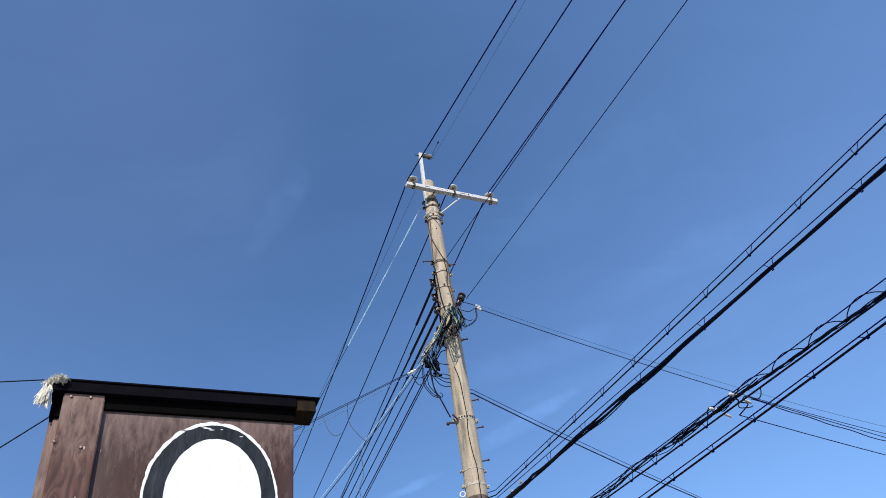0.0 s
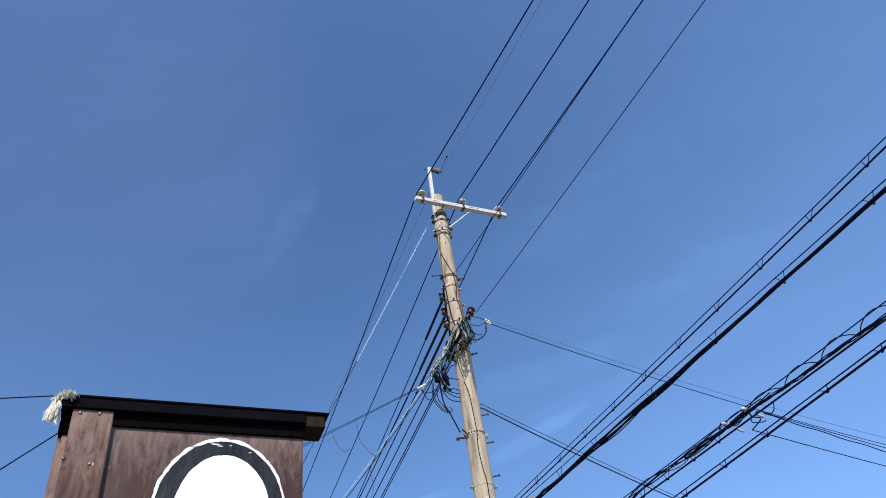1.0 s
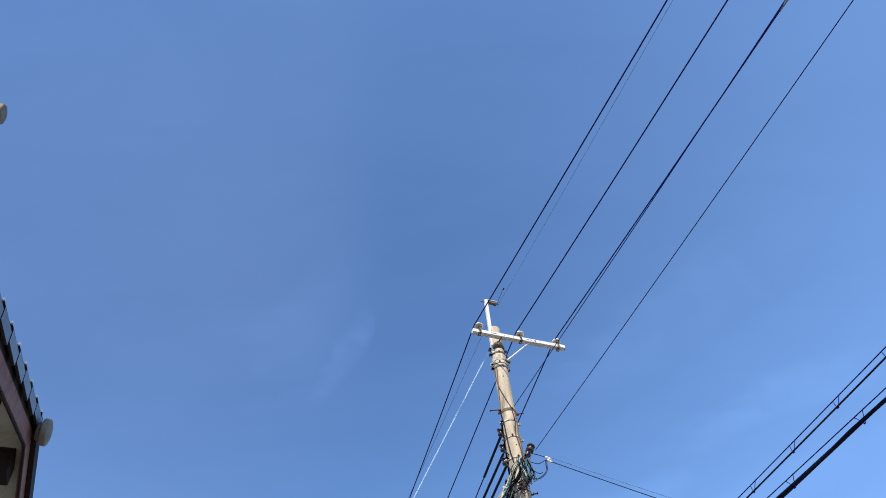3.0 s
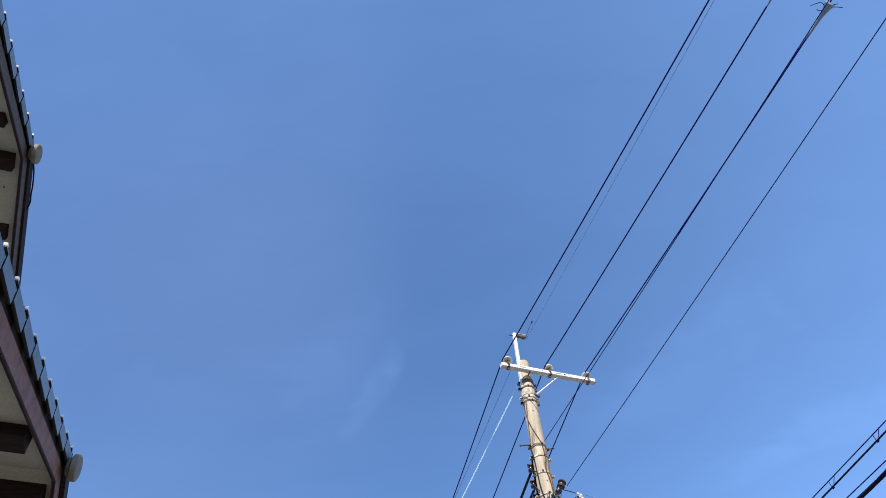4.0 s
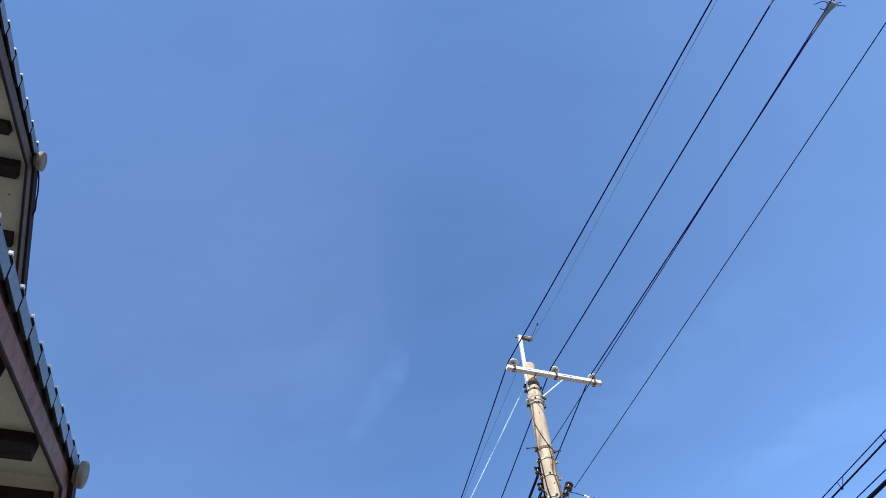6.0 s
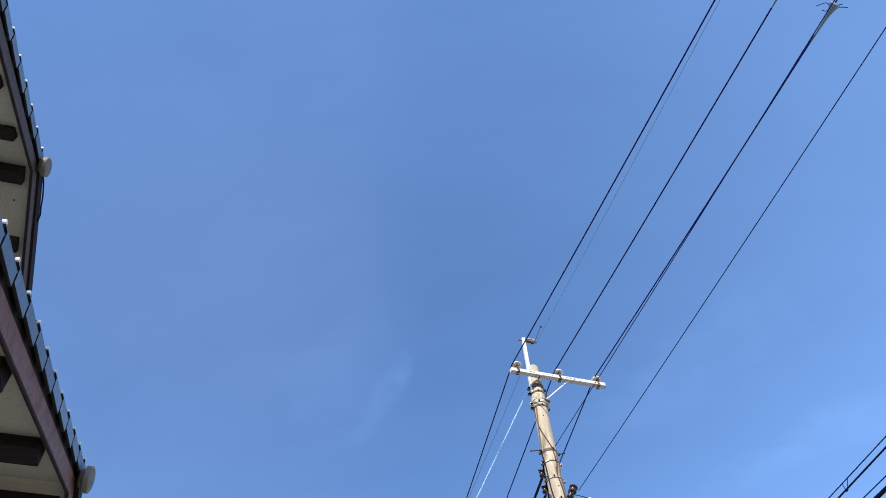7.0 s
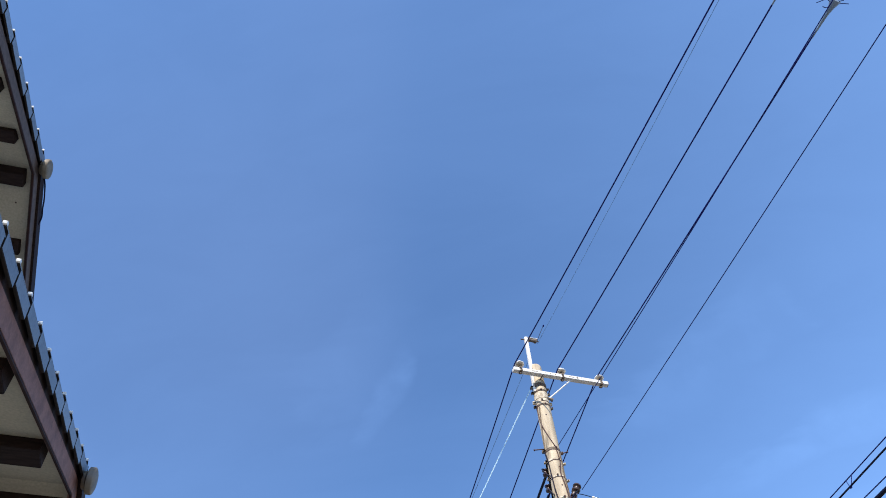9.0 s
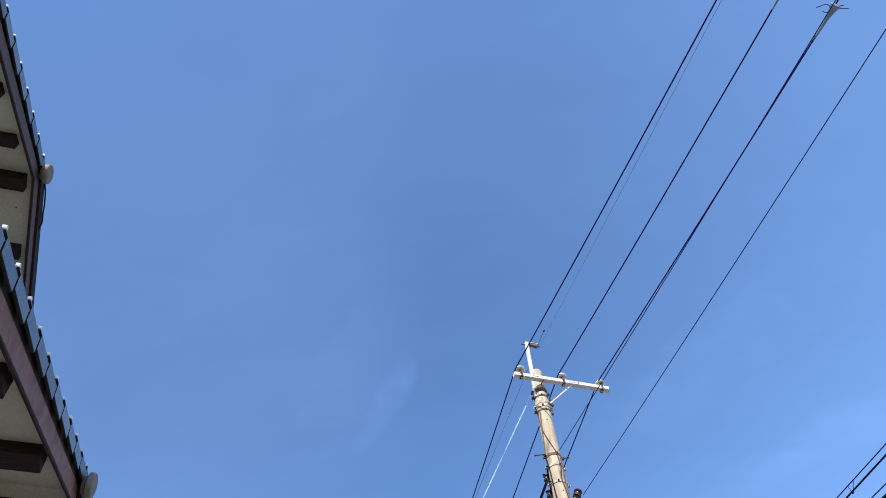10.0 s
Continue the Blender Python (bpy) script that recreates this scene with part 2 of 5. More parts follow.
M_WALL = mat("cream_plaster", (0.66, 0.61, 0.50), 0.9, second=(0.58, 0.53, 0.43), scale=2, fine=90, bump=0.3)
M_PANEL = mat("brown_stained_panel", (0.064, 0.031, 0.023), 0.38, second=(0.046, 0.021, 0.016), scale=5, stretch=(3, 3, 0.6), fine=75, bump=0.10,
              stain=(0.125, 0.082, 0.066), stain_scale=3.5, stain_range=(0.50, 0.82), depth=0.002, spec=0.25)
M_PLANK = mat("reddish_brown_plank", (0.138, 0.066, 0.046), 0.38, second=(0.072, 0.031, 0.021), scale=7, stretch=(2, 2, 0.6), fine=70, bump=0.16, mix=(0.38, 0.66),
              stain=(0.27, 0.165, 0.125), stain_scale=9.0, stain_range=(0.52, 0.80), depth=0.003, spec=0.25)
M_EDGEBOARD = mat("worn_board_edge", (0.20, 0.118, 0.084), 0.38, second=(0.095, 0.050, 0.036), scale=12, stretch=(2, 2, 0.4), fine=80, bump=0.2, mix=(0.40, 0.60),
                  stain=(0.44, 0.31, 0.24), stain_scale=12.0, stain_range=(0.54, 0.76), depth=0.003, spec=0.4)
M_ROOFMETAL = mat("dark_roof_sheet", (0.0035, 0.0028, 0.005), 0.8, 0.0, second=(0.006, 0.005, 0.008), spec=0.03, scale=8, fine=60, bump=0.1)
M_BLACK = mat("matt_black", (0.003, 0.003, 0.003), 0.9, second=(0.005, 0.004, 0.004), spec=0.02, scale=8, fine=60, bump=0.1)
M_ROOFWOOD = mat("dark_roof_wood", (0.030, 0.020, 0.011), 0.85, second=(0.016, 0.011, 0.006), spec=0.1, scale=8, stretch=(6, 6, 2), fine=40, bump=0.1)
M_WHITEPAINT = mat("white_paint", (0.86, 0.86, 0.85), 0.6, second=(0.80, 0.80, 0.79), scale=9, stretch=(3, 3, 1), fine=45, bump=0.15, depth=0.001)
M_DARKPAINT = mat("charcoal_paint", (0.014, 0.016, 0.021), 0.45, second=(0.026, 0.029, 0.036), scale=9, stretch=(3, 3, 1), fine=32, bump=0.6,
                  stain=(0.048, 0.054, 0.064), stain_scale=7, stain_range=(0.52, 0.80), depth=0.003, spec=0.12)
M_FIBRE = mat("frayed_white_fibre", (0.90, 0.87, 0.77), 0.9, second=(0.74, 0.70, 0.58), scale=20, fine=90, bump=0)
M_SCREW = mat("screw_steel", (0.26, 0.17, 0.13), 0.45, 0.5, second=(0.13, 0.075, 0.055), scale=60, fine=200, bump=0.1)
M_ASPHALT = mat("pale_paving", (0.19, 0.173, 0.143), 0.9, second=(0.15, 0.138, 0.116), scale=0.6, fine=120, bump=0.5,
                stain=(0.24, 0.235, 0.22), stain_scale=0.3, stain_range=(0.5, 0.8))


def flecks(m, color, scale, size, share, stretch=(1, 1, 1)):
    """Scattered small chips and pits of another colour, with ragged edges."""
    n, l = m.node_tree.nodes, m.node_tree.links
    b = n["Principled BSDF"]
    src = b.inputs["Base Color"].links[0].from_socket
    tc, mp, vo, no = n.new("ShaderNodeTexCoord"), n.new("ShaderNodeMapping"), n.new("ShaderNodeTexVoronoi"), n.new("ShaderNodeTexNoise")
    mp.inputs["Scale"].default_value = stretch
    vo.inputs["Scale"].default_value, no.inputs["Scale"].default_value = scale, scale * 4
    l.new(tc.outputs["Object"], mp.inputs[0])
    l.new(mp.outputs[0], vo.inputs["Vector"])
    l.new(mp.outputs[0], no.inputs["Vector"])
    rag = n.new("ShaderNodeMath")
    rag.operation = "MULTIPLY_ADD"
    rag.inputs[1].default_value = size * 1.6
    l.new(no.outputs["Fac"], rag.inputs[0])
    l.new(vo.outputs["Distance"], rag.inputs[2])
    cut = n.new("ShaderNodeMapRange")
    cut.inputs[1].default_value, cut.inputs[2].default_value, cut.inputs[3].default_value, cut.inputs[4].default_value = size * 1.5, size * 1.9, 1.0, 0.0
    l.new(rag.outputs[0], cut.inputs[0])
    sx = n.new("ShaderNodeSeparateXYZ")
    l.new(vo.outputs["Color"], sx.inputs[0])
    pick = n.new("ShaderNodeMath")
    pick.operation = "LESS_THAN"
    pick.inputs[1].default_value = share
    l.new(sx.outputs[0], pick.inputs[0])
    both_ = n.new("ShaderNodeMath")
    both_.operation = "MULTIPLY"
    l.new(cut.outputs[0], both_.inputs[0])
    l.new(pick.outputs[0], both_.inputs[1])
    mx = n.new("ShaderNodeMixRGB")
    mx.inputs[2].default_value = (*color, 1)
    l.new(both_.outputs[0], mx.inputs[0])
    l.new(src, mx.inputs[1])
    l.new(mx.outputs[0], b.inputs["Base Color"])


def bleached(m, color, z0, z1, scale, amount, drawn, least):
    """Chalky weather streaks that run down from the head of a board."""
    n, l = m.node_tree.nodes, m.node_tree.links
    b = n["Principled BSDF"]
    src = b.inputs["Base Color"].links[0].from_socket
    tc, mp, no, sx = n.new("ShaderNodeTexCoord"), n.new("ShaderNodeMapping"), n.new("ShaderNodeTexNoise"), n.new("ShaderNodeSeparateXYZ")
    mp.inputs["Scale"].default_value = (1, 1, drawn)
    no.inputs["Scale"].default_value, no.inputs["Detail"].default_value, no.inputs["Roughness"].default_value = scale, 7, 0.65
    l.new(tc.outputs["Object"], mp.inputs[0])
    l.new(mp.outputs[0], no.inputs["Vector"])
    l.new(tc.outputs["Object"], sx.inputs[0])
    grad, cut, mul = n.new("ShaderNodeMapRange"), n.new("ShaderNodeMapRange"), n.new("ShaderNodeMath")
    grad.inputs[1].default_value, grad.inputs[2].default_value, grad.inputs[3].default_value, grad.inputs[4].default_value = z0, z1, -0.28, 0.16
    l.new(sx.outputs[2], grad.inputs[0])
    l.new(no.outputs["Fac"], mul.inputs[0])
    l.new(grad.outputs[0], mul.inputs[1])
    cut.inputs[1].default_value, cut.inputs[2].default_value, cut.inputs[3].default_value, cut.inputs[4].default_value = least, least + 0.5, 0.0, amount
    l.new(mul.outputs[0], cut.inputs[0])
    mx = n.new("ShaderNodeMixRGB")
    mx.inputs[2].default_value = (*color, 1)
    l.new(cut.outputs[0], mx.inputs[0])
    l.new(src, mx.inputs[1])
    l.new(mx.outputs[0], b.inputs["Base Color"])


def growth(m, color, amount, along, lines, knots):
    """Growth lines down a board that part round its knots. along: the way across the board; knots: (across, up, size)."""
    n, l = m.node_tree.nodes, m.node_tree.links
    b = n["Principled BSDF"]
    src = b.inputs["Base Color"].links[0].from_socket

    def calc(op, a, c=None, e=None):
        k = n.new("ShaderNodeMath")
        k.operation = op
        for slot, v in zip(k.inputs, (a, c, e)):
            if isinstance(v, (int, float)):
                slot.default_value = v
            elif v is not None:
                l.new(v, slot)
        return k.outputs[0]

    tc, dot, sx, mp, no = n.new("ShaderNodeTexCoord"), n.new("ShaderNodeVectorMath"), n.new("ShaderNodeSeparateXYZ"), n.new("ShaderNodeMapping"), n.new("ShaderNodeTexNoise")
    dot.operation = "DOT_PRODUCT"
    dot.inputs[1].default_value = along
    l.new(tc.outputs["Object"], dot.inputs[0])
    l.new(tc.outputs["Object"], sx.inputs[0])
    mp.inputs["Scale"].default_value = (1, 1, 0.22)
    l.new(tc.outputs["Object"], mp.inputs[0])
    l.new(mp.outputs[0], no.inputs["Vector"])
    no.inputs["Scale"].default_value, no.inputs["Detail"].default_value = 11.0, 3
    u, z = dot.outputs["Value"], sx.outputs[2]
    phase = calc("MULTIPLY_ADD", u, lines, calc("MULTIPLY", no.outputs["Fac"], 6.0))
    core = None
    for u0, z0, size in knots:
        du = calc("POWER", calc("ABSOLUTE", calc("DIVIDE", calc("SUBTRACT", u, u0), size)), 2.0)
        dz = calc("POWER", calc("ABSOLUTE", calc("DIVIDE", calc("SUBTRACT", z, z0), size * 2.2)), 2.0)
        near = calc("EXPONENT", calc("MULTIPLY", calc("ADD", du, dz), -1.0))
        phase = calc("MULTIPLY_ADD", near, 1.9, phase)
        core = near if core is None else calc("MAXIMUM", core, near)
    wave = calc("MULTIPLY_ADD", calc("SINE", calc("MULTIPLY", phase, 6.2832)), 0.5, 0.5)
    cut, heart, mx, mk = n.new("ShaderNodeMapRange"), n.new("ShaderNodeMapRange"), n.new("ShaderNodeMixRGB"), n.new("ShaderNodeMixRGB")
    for k, rng in ((cut, (0.30, 1.0, 0.0, amount)), (heart, (0.80, 0.95, 0.0, 0.85))):
        for slot, v in zip((1, 2, 3, 4), rng):
            k.inputs[slot].default_value = v
    patch = n.new("ShaderNodeTexNoise")
    patch.inputs["Scale"].default_value = 16.0
    l.new(tc.outputs["Object"], patch.inputs["Vector"])
    l.new(calc("MULTIPLY", wave, calc("MULTIPLY_ADD", patch.outputs["Fac"], 1.4, 0.2)), cut.inputs[0])
    l.new(core, heart.inputs[0])
    mx.inputs[2].default_value = mk.inputs[2].default_value = (*color, 1)
    l.new(cut.outputs[0], mx.inputs[0])
    l.new(src, mx.inputs[1])
    l.new(heart.outputs[0], mk.inputs[0])
    l.new(mx.outputs[0], mk.inputs[1])
    l.new(mk.outputs[0], b.inputs["Base Color"])
    relief = n.new("ShaderNodeBump")
    relief.inputs["Strength"].default_value, relief.inputs["Distance"].default_value = 0.22, 0.0010
    l.new(calc("SUBTRACT", core, calc("MULTIPLY", wave, 0.5)), relief.inputs["Height"])
    l.new(b.inputs["Normal"].links[0].from_socket, relief.inputs["Normal"])
    l.new(relief.outputs[0], b.inputs["Normal"])


growth(M_PLANK, (0.034, 0.015, 0.011), 0.72, (0.9008, 0.4342, 0), 56.0, ((0.066, 2.452, 0.013), (0.012, 2.468, 0.011), (0.040, 2.545, 0.009), (0.030, 2.33, 0.012)))
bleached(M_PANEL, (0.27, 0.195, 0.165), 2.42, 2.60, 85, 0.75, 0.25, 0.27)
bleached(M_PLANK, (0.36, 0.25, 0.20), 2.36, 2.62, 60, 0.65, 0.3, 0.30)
flecks(M_PANEL, (0.40, 0.34, 0.30), 75, 0.11, 0.10)
flecks(M_PANEL, (0.30, 0.24, 0.21), 160, 0.14, 0.22)
flecks(M_PANEL, (0.55, 0.50, 0.46), 34, 0.06, 0.12)
flecks(M_PANEL, (0.016, 0.010, 0.008), 60, 0.12, 0.06, (1, 1, 0.5))
flecks(M_PLANK, (0.46, 0.36, 0.30), 60, 0.13, 0.16, (1, 1, 0.5))
flecks(M_PLANK, (0.016, 0.008, 0.006), 22, 0.16, 0.14, (1, 1, 0.22))
flecks(M_DARKPAINT, (0.20, 0.20, 0.20), 50, 0.10, 0.05, (1, 1, 0.5))
flecks(M_CONCRETE, (0.10, 0.082, 0.06), 20, 0.10, 0.25, (1, 1, 0.6))
flecks(M_CONCRETE, (0.17, 0.130, 0.088), 16, 0.17, 0.30, (1, 1, 0.06))
flecks(M_GALV, (0.20, 0.14, 0.10), 30, 0.10, 0.15)


# ---- mesh helpers ----
def mesh_of(name, bm, material, smooth=True):
    me = bpy.data.meshes.new(name)
    bmesh.ops.recalc_face_normals(bm, faces=bm.faces)
    plane = bm.faces.layers.int.get("plane")
    for f in bm.faces:
        f.smooth = smooth and not (plane and f[plane])
    bm.to_mesh(me)
    bm.free()
    me.materials.append(material)
    if smooth:
        me.set_sharp_from_angle(angle=radians(38))
    return me


def part(name, bm, material, parent, label=""):
    ob = new(name, mesh_of(name, bm, material))
    ob.parent = parent
    if label:
        tagged(ob, label)
    return ob


def thing(name, label, category, group="", at=(0, 0, 0), kind=""):
    ob = new(name)
    ob.location = at
    ob.empty_display_size = 0.1
    return tagged(ob, label, category, group, kind)


def solo(name, bm, material, label, category, group="", kind=""):
    return tagged(new(name, mesh_of(name, bm, material)), label, category, group, kind)


def tube(bm, pts, r, sides=7, closed_ends=True, taper=None):
    """A round sweep along pts; taper gives a radius per point."""
    pts = [Vector(p) for p in pts]
    rings, prev = [], None
    for i, p in enumerate(pts):
        d = (pts[min(i + 1, len(pts) - 1)] - pts[max(i - 1, 0)]).normalized()
        if prev is None:
            a = d.orthogonal().normalized()
        else:
            a = (prev - d * prev.dot(d))
            a = a.normalized() if a.length > 1e-6 else d.orthogonal().normalized()
        prev = a
        b = d.cross(a)
        rad = taper[i] if taper else r
        rings.append([bm.verts.new(p + (a * math.cos(2 * math.pi * k / sides) + b * math.sin(2 * math.pi * k / sides)) * rad) for k in range(sides)])
    for q, w in zip(rings, rings[1:]):
        for k in range(sides):
            bm.faces.new((q[k], q[(k + 1) % sides], w[(k + 1) % sides], w[k]))
    if closed_ends:
        bm.faces.new(rings[0])
        bm.faces.new(rings[-1])
    return bm


def block(bm, size, m=None, bevel=0.0):
    """A bevelled box of that size round the origin, moved by m."""
    plane = bm.faces.layers.int.get("plane") or bm.faces.layers.int.new("plane")
    made = bmesh.ops.create_cube(bm, size=1.0, matrix=(m or Matrix()) @ Matrix.Diagonal((*size, 1)))
    for f in {f for v in made["verts"] for f in v.link_faces}:
        f[plane] = 1
    if bevel:
        es = {e for v in made["verts"] for e in v.link_edges}
        rounded = bmesh.ops.bevel(bm, geom=list(es), offset=bevel, segments=2, affect="EDGES")
        for f in rounded["faces"]:
            f[plane] = 0
    return bm


def lathe(bm, profile, base, axis, sides=16):
    """A turned body: profile of (distance along axis, radius)."""
    base, axis = Vector(base), Vector(axis).normalized()
    return tube(bm, [base + axis * h for h, _ in profile], 0, sides, True, [max(r, 0.0005) for _, r in profile])


def prism(bm, outline, origin, u, v, w, thick):
    """A flat outline (u, v) given a thickness along w."""
    origin, u, v, w = Vector(origin), Vector(u), Vector(v), Vector(w)
    a = [bm.verts.new(origin + u * x + v * y) for x, y in outline]
    b = [bm.verts.new(origin + u * x + v * y + w * thick) for x, y in outline]
    bm.faces.new(a)
    bm.faces.new(b[::-1])
    for i in range(len(a)):
        j = (i + 1) % len(a)
        bm.faces.new((a[i], a[j], b[j], b[i]))
    return bm


def span(a, az, sag, length, upto=None, slope=0.0, n=48):
    """Points of a hanging wire from a along the compass way az."""
    h = radians(az)
    out = []
    for i in range(n + 1):
        s = (upto or length) * i / n
        u = s / length
        out.append(Vector((a[0] + s * math.sin(h), a[1] + s * math.cos(h), a[2] + s * slope - 4 * sag * u * (1 - u))))
    return out


def arc(points, n=10):
    """A smooth line through the points (Catmull-Rom)."""
    p = [Vector(q) for q in points]
    p = [p[0] * 2 - p[1]] + p + [p[-1] * 2 - p[-2]]
    out = []
    for i in range(1, len(p) - 2):
        for k in range(n):
            t = k / n
            out.append(0.5 * (2 * p[i] + (p[i + 1] - p[i - 1]) * t + (2 * p[i - 1] - 5 * p[i] + 4 * p[i + 1] - p[i + 2]) * t * t
                              + (3 * p[i] - p[i - 1] - 3 * p[i + 1] + p[i + 2]) * t ** 3))
    out.append(p[-2])
    return out


X, Y, Z = Vector((1, 0, 0)), Vector((0, 1, 0)), Vector((0, 0, 1))

# ---- ground ----
bm = bmesh.new()
bmesh.ops.create_circle(bm, cap_ends=True, radius=900, segments=64)
solo("ground", bm, M_ASPHALT, "pale grey street surface reaching to the horizon", "ground", kind="structure")

# ---- the house: two gables, one above the other ----
N = Vector((0.8934, 0.4493, 0))         # out of the gable, towards the street
S = Vector((0.4493, -0.8934, 0))        # along the street


def plan(n, s, z):
    return N * n + S * s + Z * z


SLOPE = 0.360
ANG = math.atan(SLOPE)


def verge_tile_mesh(hang=0.079, out=0.0):
    """One verge tile: a top leaf and a shorter hanging cheek, seen from the street; x runs down the slope, y outwards, z up."""
    b = bmesh.new()

    shaded = []

    def run(sect, x0, x1, foot):
        """A length of tile; its cut ends and the sides listed in foot are painted dark as shade."""
        def at(x):
            return [b.verts.new((x, y, z - 0.013 + 0.029 * x / 0.262)) for y, z in sect]
        a, c = at(x0), at(x1)
        shaded.extend((b.faces.new(a), b.faces.new(c[::-1])))
        for i in range(len(sect)):
            j = (i + 1) % len(sect)
            f = b.faces.new((a[i], a[j], c[j], c[i]))
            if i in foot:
                shaded.append(f)

    run([(-out, -0.014), (-0.005 - out, -0.004), (-0.016 - out, 0.0), (-0.20, 0.0), (-0.20, -0.018), (-out, -0.018)], 0.0, 0.262, (4,))
    run([(-out, -hang + 0.003), (-out, -0.0185), (-0.013 - out, -0.0185), (-0.013 - out, -hang), (-0.003 - out, -hang)], 0.008, 0.226, (2, 3, 4))
    me_faces = len(b.faces)
    if not out:
        # pale nose on the lower corner of the leaf: its sunlit glint painted in
        prism(b, [(0, -0.010), (0.006, -0.007), (0.007, 0.001), (0.003, 0.005), (-0.010, 0.002), (-0.010, -0.008)], (0.262, -0.015, 0.012), X, Z, Y, 0.0145)
    for f in list(b.faces)[me_faces:]:
        f.material_index = 1
    # shade under and between the tiles, painted on these faces
    for f in shaded:
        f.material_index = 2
    me = mesh_of("verge_tile", b, M_TILE)
    me.materials.append(M_NOSE)
    me.materials.append(M_TILE_SHADE)
    return me


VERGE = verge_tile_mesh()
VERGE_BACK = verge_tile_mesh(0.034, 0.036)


def gable_roof(label, n0, s0, z0, half, deep, overhang, purlins, wall_half, wall_bottom, cheek, board, pitch, first, edge, back):
    """n0: the verge's face; s0, z0: the apex of the tiles; half: half the span along the street."""
    house = thing("gable_house", label, "house", "gables of the house", plan(n0, s0, 0))
    house.rotation_euler = (0, 0, math.atan2(N.y, N.x))
    # local: x = out of the gable, y = -S direction
    def lo(n, s, z):
        return Vector((n - n0, -(s - s0), z))

    sl = half * SLOPE
    # roof deck with a pantile surface
    b = bmesh.new()
    for sg in (1, -1):
        rows, cols = 28, 60
        grid = []
        for i in range(rows + 1):
            line = []
            for k in range(cols + 1):
                s = half * i / rows
                n = n0 - 0.03 - deep * k / cols
                wave = 0.022 * math.sin(k * 2 * math.pi / 4) + 0.012 * ((i % 2) - 0.5)
                line.append(b.verts.new(lo(n, s0 + sg * s, z0 - 0.035 - s * SLOPE + wave)))
            grid.append(line)
        for i in range(rows):
            for k in range(cols):
                b.faces.new((grid[i][k], grid[i + 1][k], grid[i + 1][k + 1], grid[i][k + 1]))
    part("roof_covering", b, M_TILE, house, "dark grey clay roof tiles")
    # soffit boards under the overhang, and the deck behind
    for sg in (1, -1):
        b = bmesh.new()
        prism(b, [(0, z0 - 0.125), (sg * half, z0 - 0.125 - sl), (sg * half, z0 - 0.150 - sl), (0, z0 - 0.150)],
              lo(n0 - 0.045, s0, 0), (0, -1, 0), Z, (-1, 0, 0), deep - 0.1)
        part("soffit", b, M_SOFFIT, house, "cream soffit boards")
        # bargeboard with a thin dark bead along its foot
        b = bmesh.new()
        prism(b, [(0, z0 - 0.106), (sg * (half + 0.02), z0 - 0.106 - sl), (sg * (half + 0.02), z0 - cheek - sl), (0, z0 - cheek)],
              lo(n0 - back, s0, 0), (0, -1, 0), Z, (-1, 0, 0), 0.024)
        barge = part("bargeboard", b, board, house, "brown painted bargeboard")
        b = bmesh.new()
        prism(b, [(0, z0 - cheek - 0.0005), (sg * (half + 0.02), z0 - cheek - 0.0005 - sl), (sg * (half + 0.02), z0 - cheek - 0.011 - sl), (0, z0 - cheek - 0.011)],
              lo(n0 - back - 0.002, s0, 0), (0, -1, 0), Z, (-1, 0, 0), 0.013)
        part("bead", b, M_BEAD, barge, "dark bead along the foot of the board")
        # dark strip that stands for the shade between tiles and board
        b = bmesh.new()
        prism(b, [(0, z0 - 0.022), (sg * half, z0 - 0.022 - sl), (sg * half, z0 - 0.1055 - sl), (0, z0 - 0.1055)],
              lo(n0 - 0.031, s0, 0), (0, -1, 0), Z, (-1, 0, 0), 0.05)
        part("verge_shade", b, M_PURLIN, house, "dark strip for the shade under the verge tiles")
        # black strip along the verge of the far slope only
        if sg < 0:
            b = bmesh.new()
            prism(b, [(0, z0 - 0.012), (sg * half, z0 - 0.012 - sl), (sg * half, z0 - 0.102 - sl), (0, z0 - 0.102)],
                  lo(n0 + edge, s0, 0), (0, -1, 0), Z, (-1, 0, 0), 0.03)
            part("verge_strip", b, M_PURLIN, house, "black strip along the verge")
    # purlins
    for ds, wide, tall in purlins:
        b = bmesh.new()
        zt = z0 - 0.140 - abs(ds) * SLOPE
        block(b, (overhang + 0.3, wide, tall), Matrix.Translation(lo(n0 - 0.085 - (overhang + 0.3) / 2, s0 + ds, zt - tall / 2 + 0.03)), 0.003)
        part("purlin", b, M_PURLIN, house, "dark stained purlin end")
    # gable wall
    b = bmesh.new()
    wh = wall_half
    prism(b, [(-wh, wall_bottom), (wh, wall_bottom), (wh, z0 - 0.16 - wh * SLOPE), (0, z0 - 0.16), (-wh, z0 - 0.16 - wh * SLOPE)],
          lo(n0 - overhang, s0, 0), (0, -1, 0), Z, (-1, 0, 0), 0.16)
    part("wall", b, M_WALL, house, "plain cream plaster gable wall")
    for sg in (1, -1):
        b = bmesh.new()
        prism(b, [(0, wall_bottom), (deep - overhang - 0.4, wall_bottom), (deep - overhang - 0.4, z0 - 0.17 - wh * SLOPE), (0, z0 - 0.17 - wh * SLOPE)],
              lo(n0 - overhang - 0.16, s0 + sg * wh, 0), (-1, 0, 0), Z, (0, sg, 0), 0.16)
        part("wall", b, M_WALL, house)
    b = bmesh.new()
    block(b, (0.16, 2 * wh, z0 - 0.17 - wh * SLOPE - wall_bottom),
          Matrix.Translation(lo(n0 - deep + 0.3, s0, (z0 - 0.17 - wh * SLOPE + wall_bottom) / 2)))
    part("wall", b, M_WALL, house)
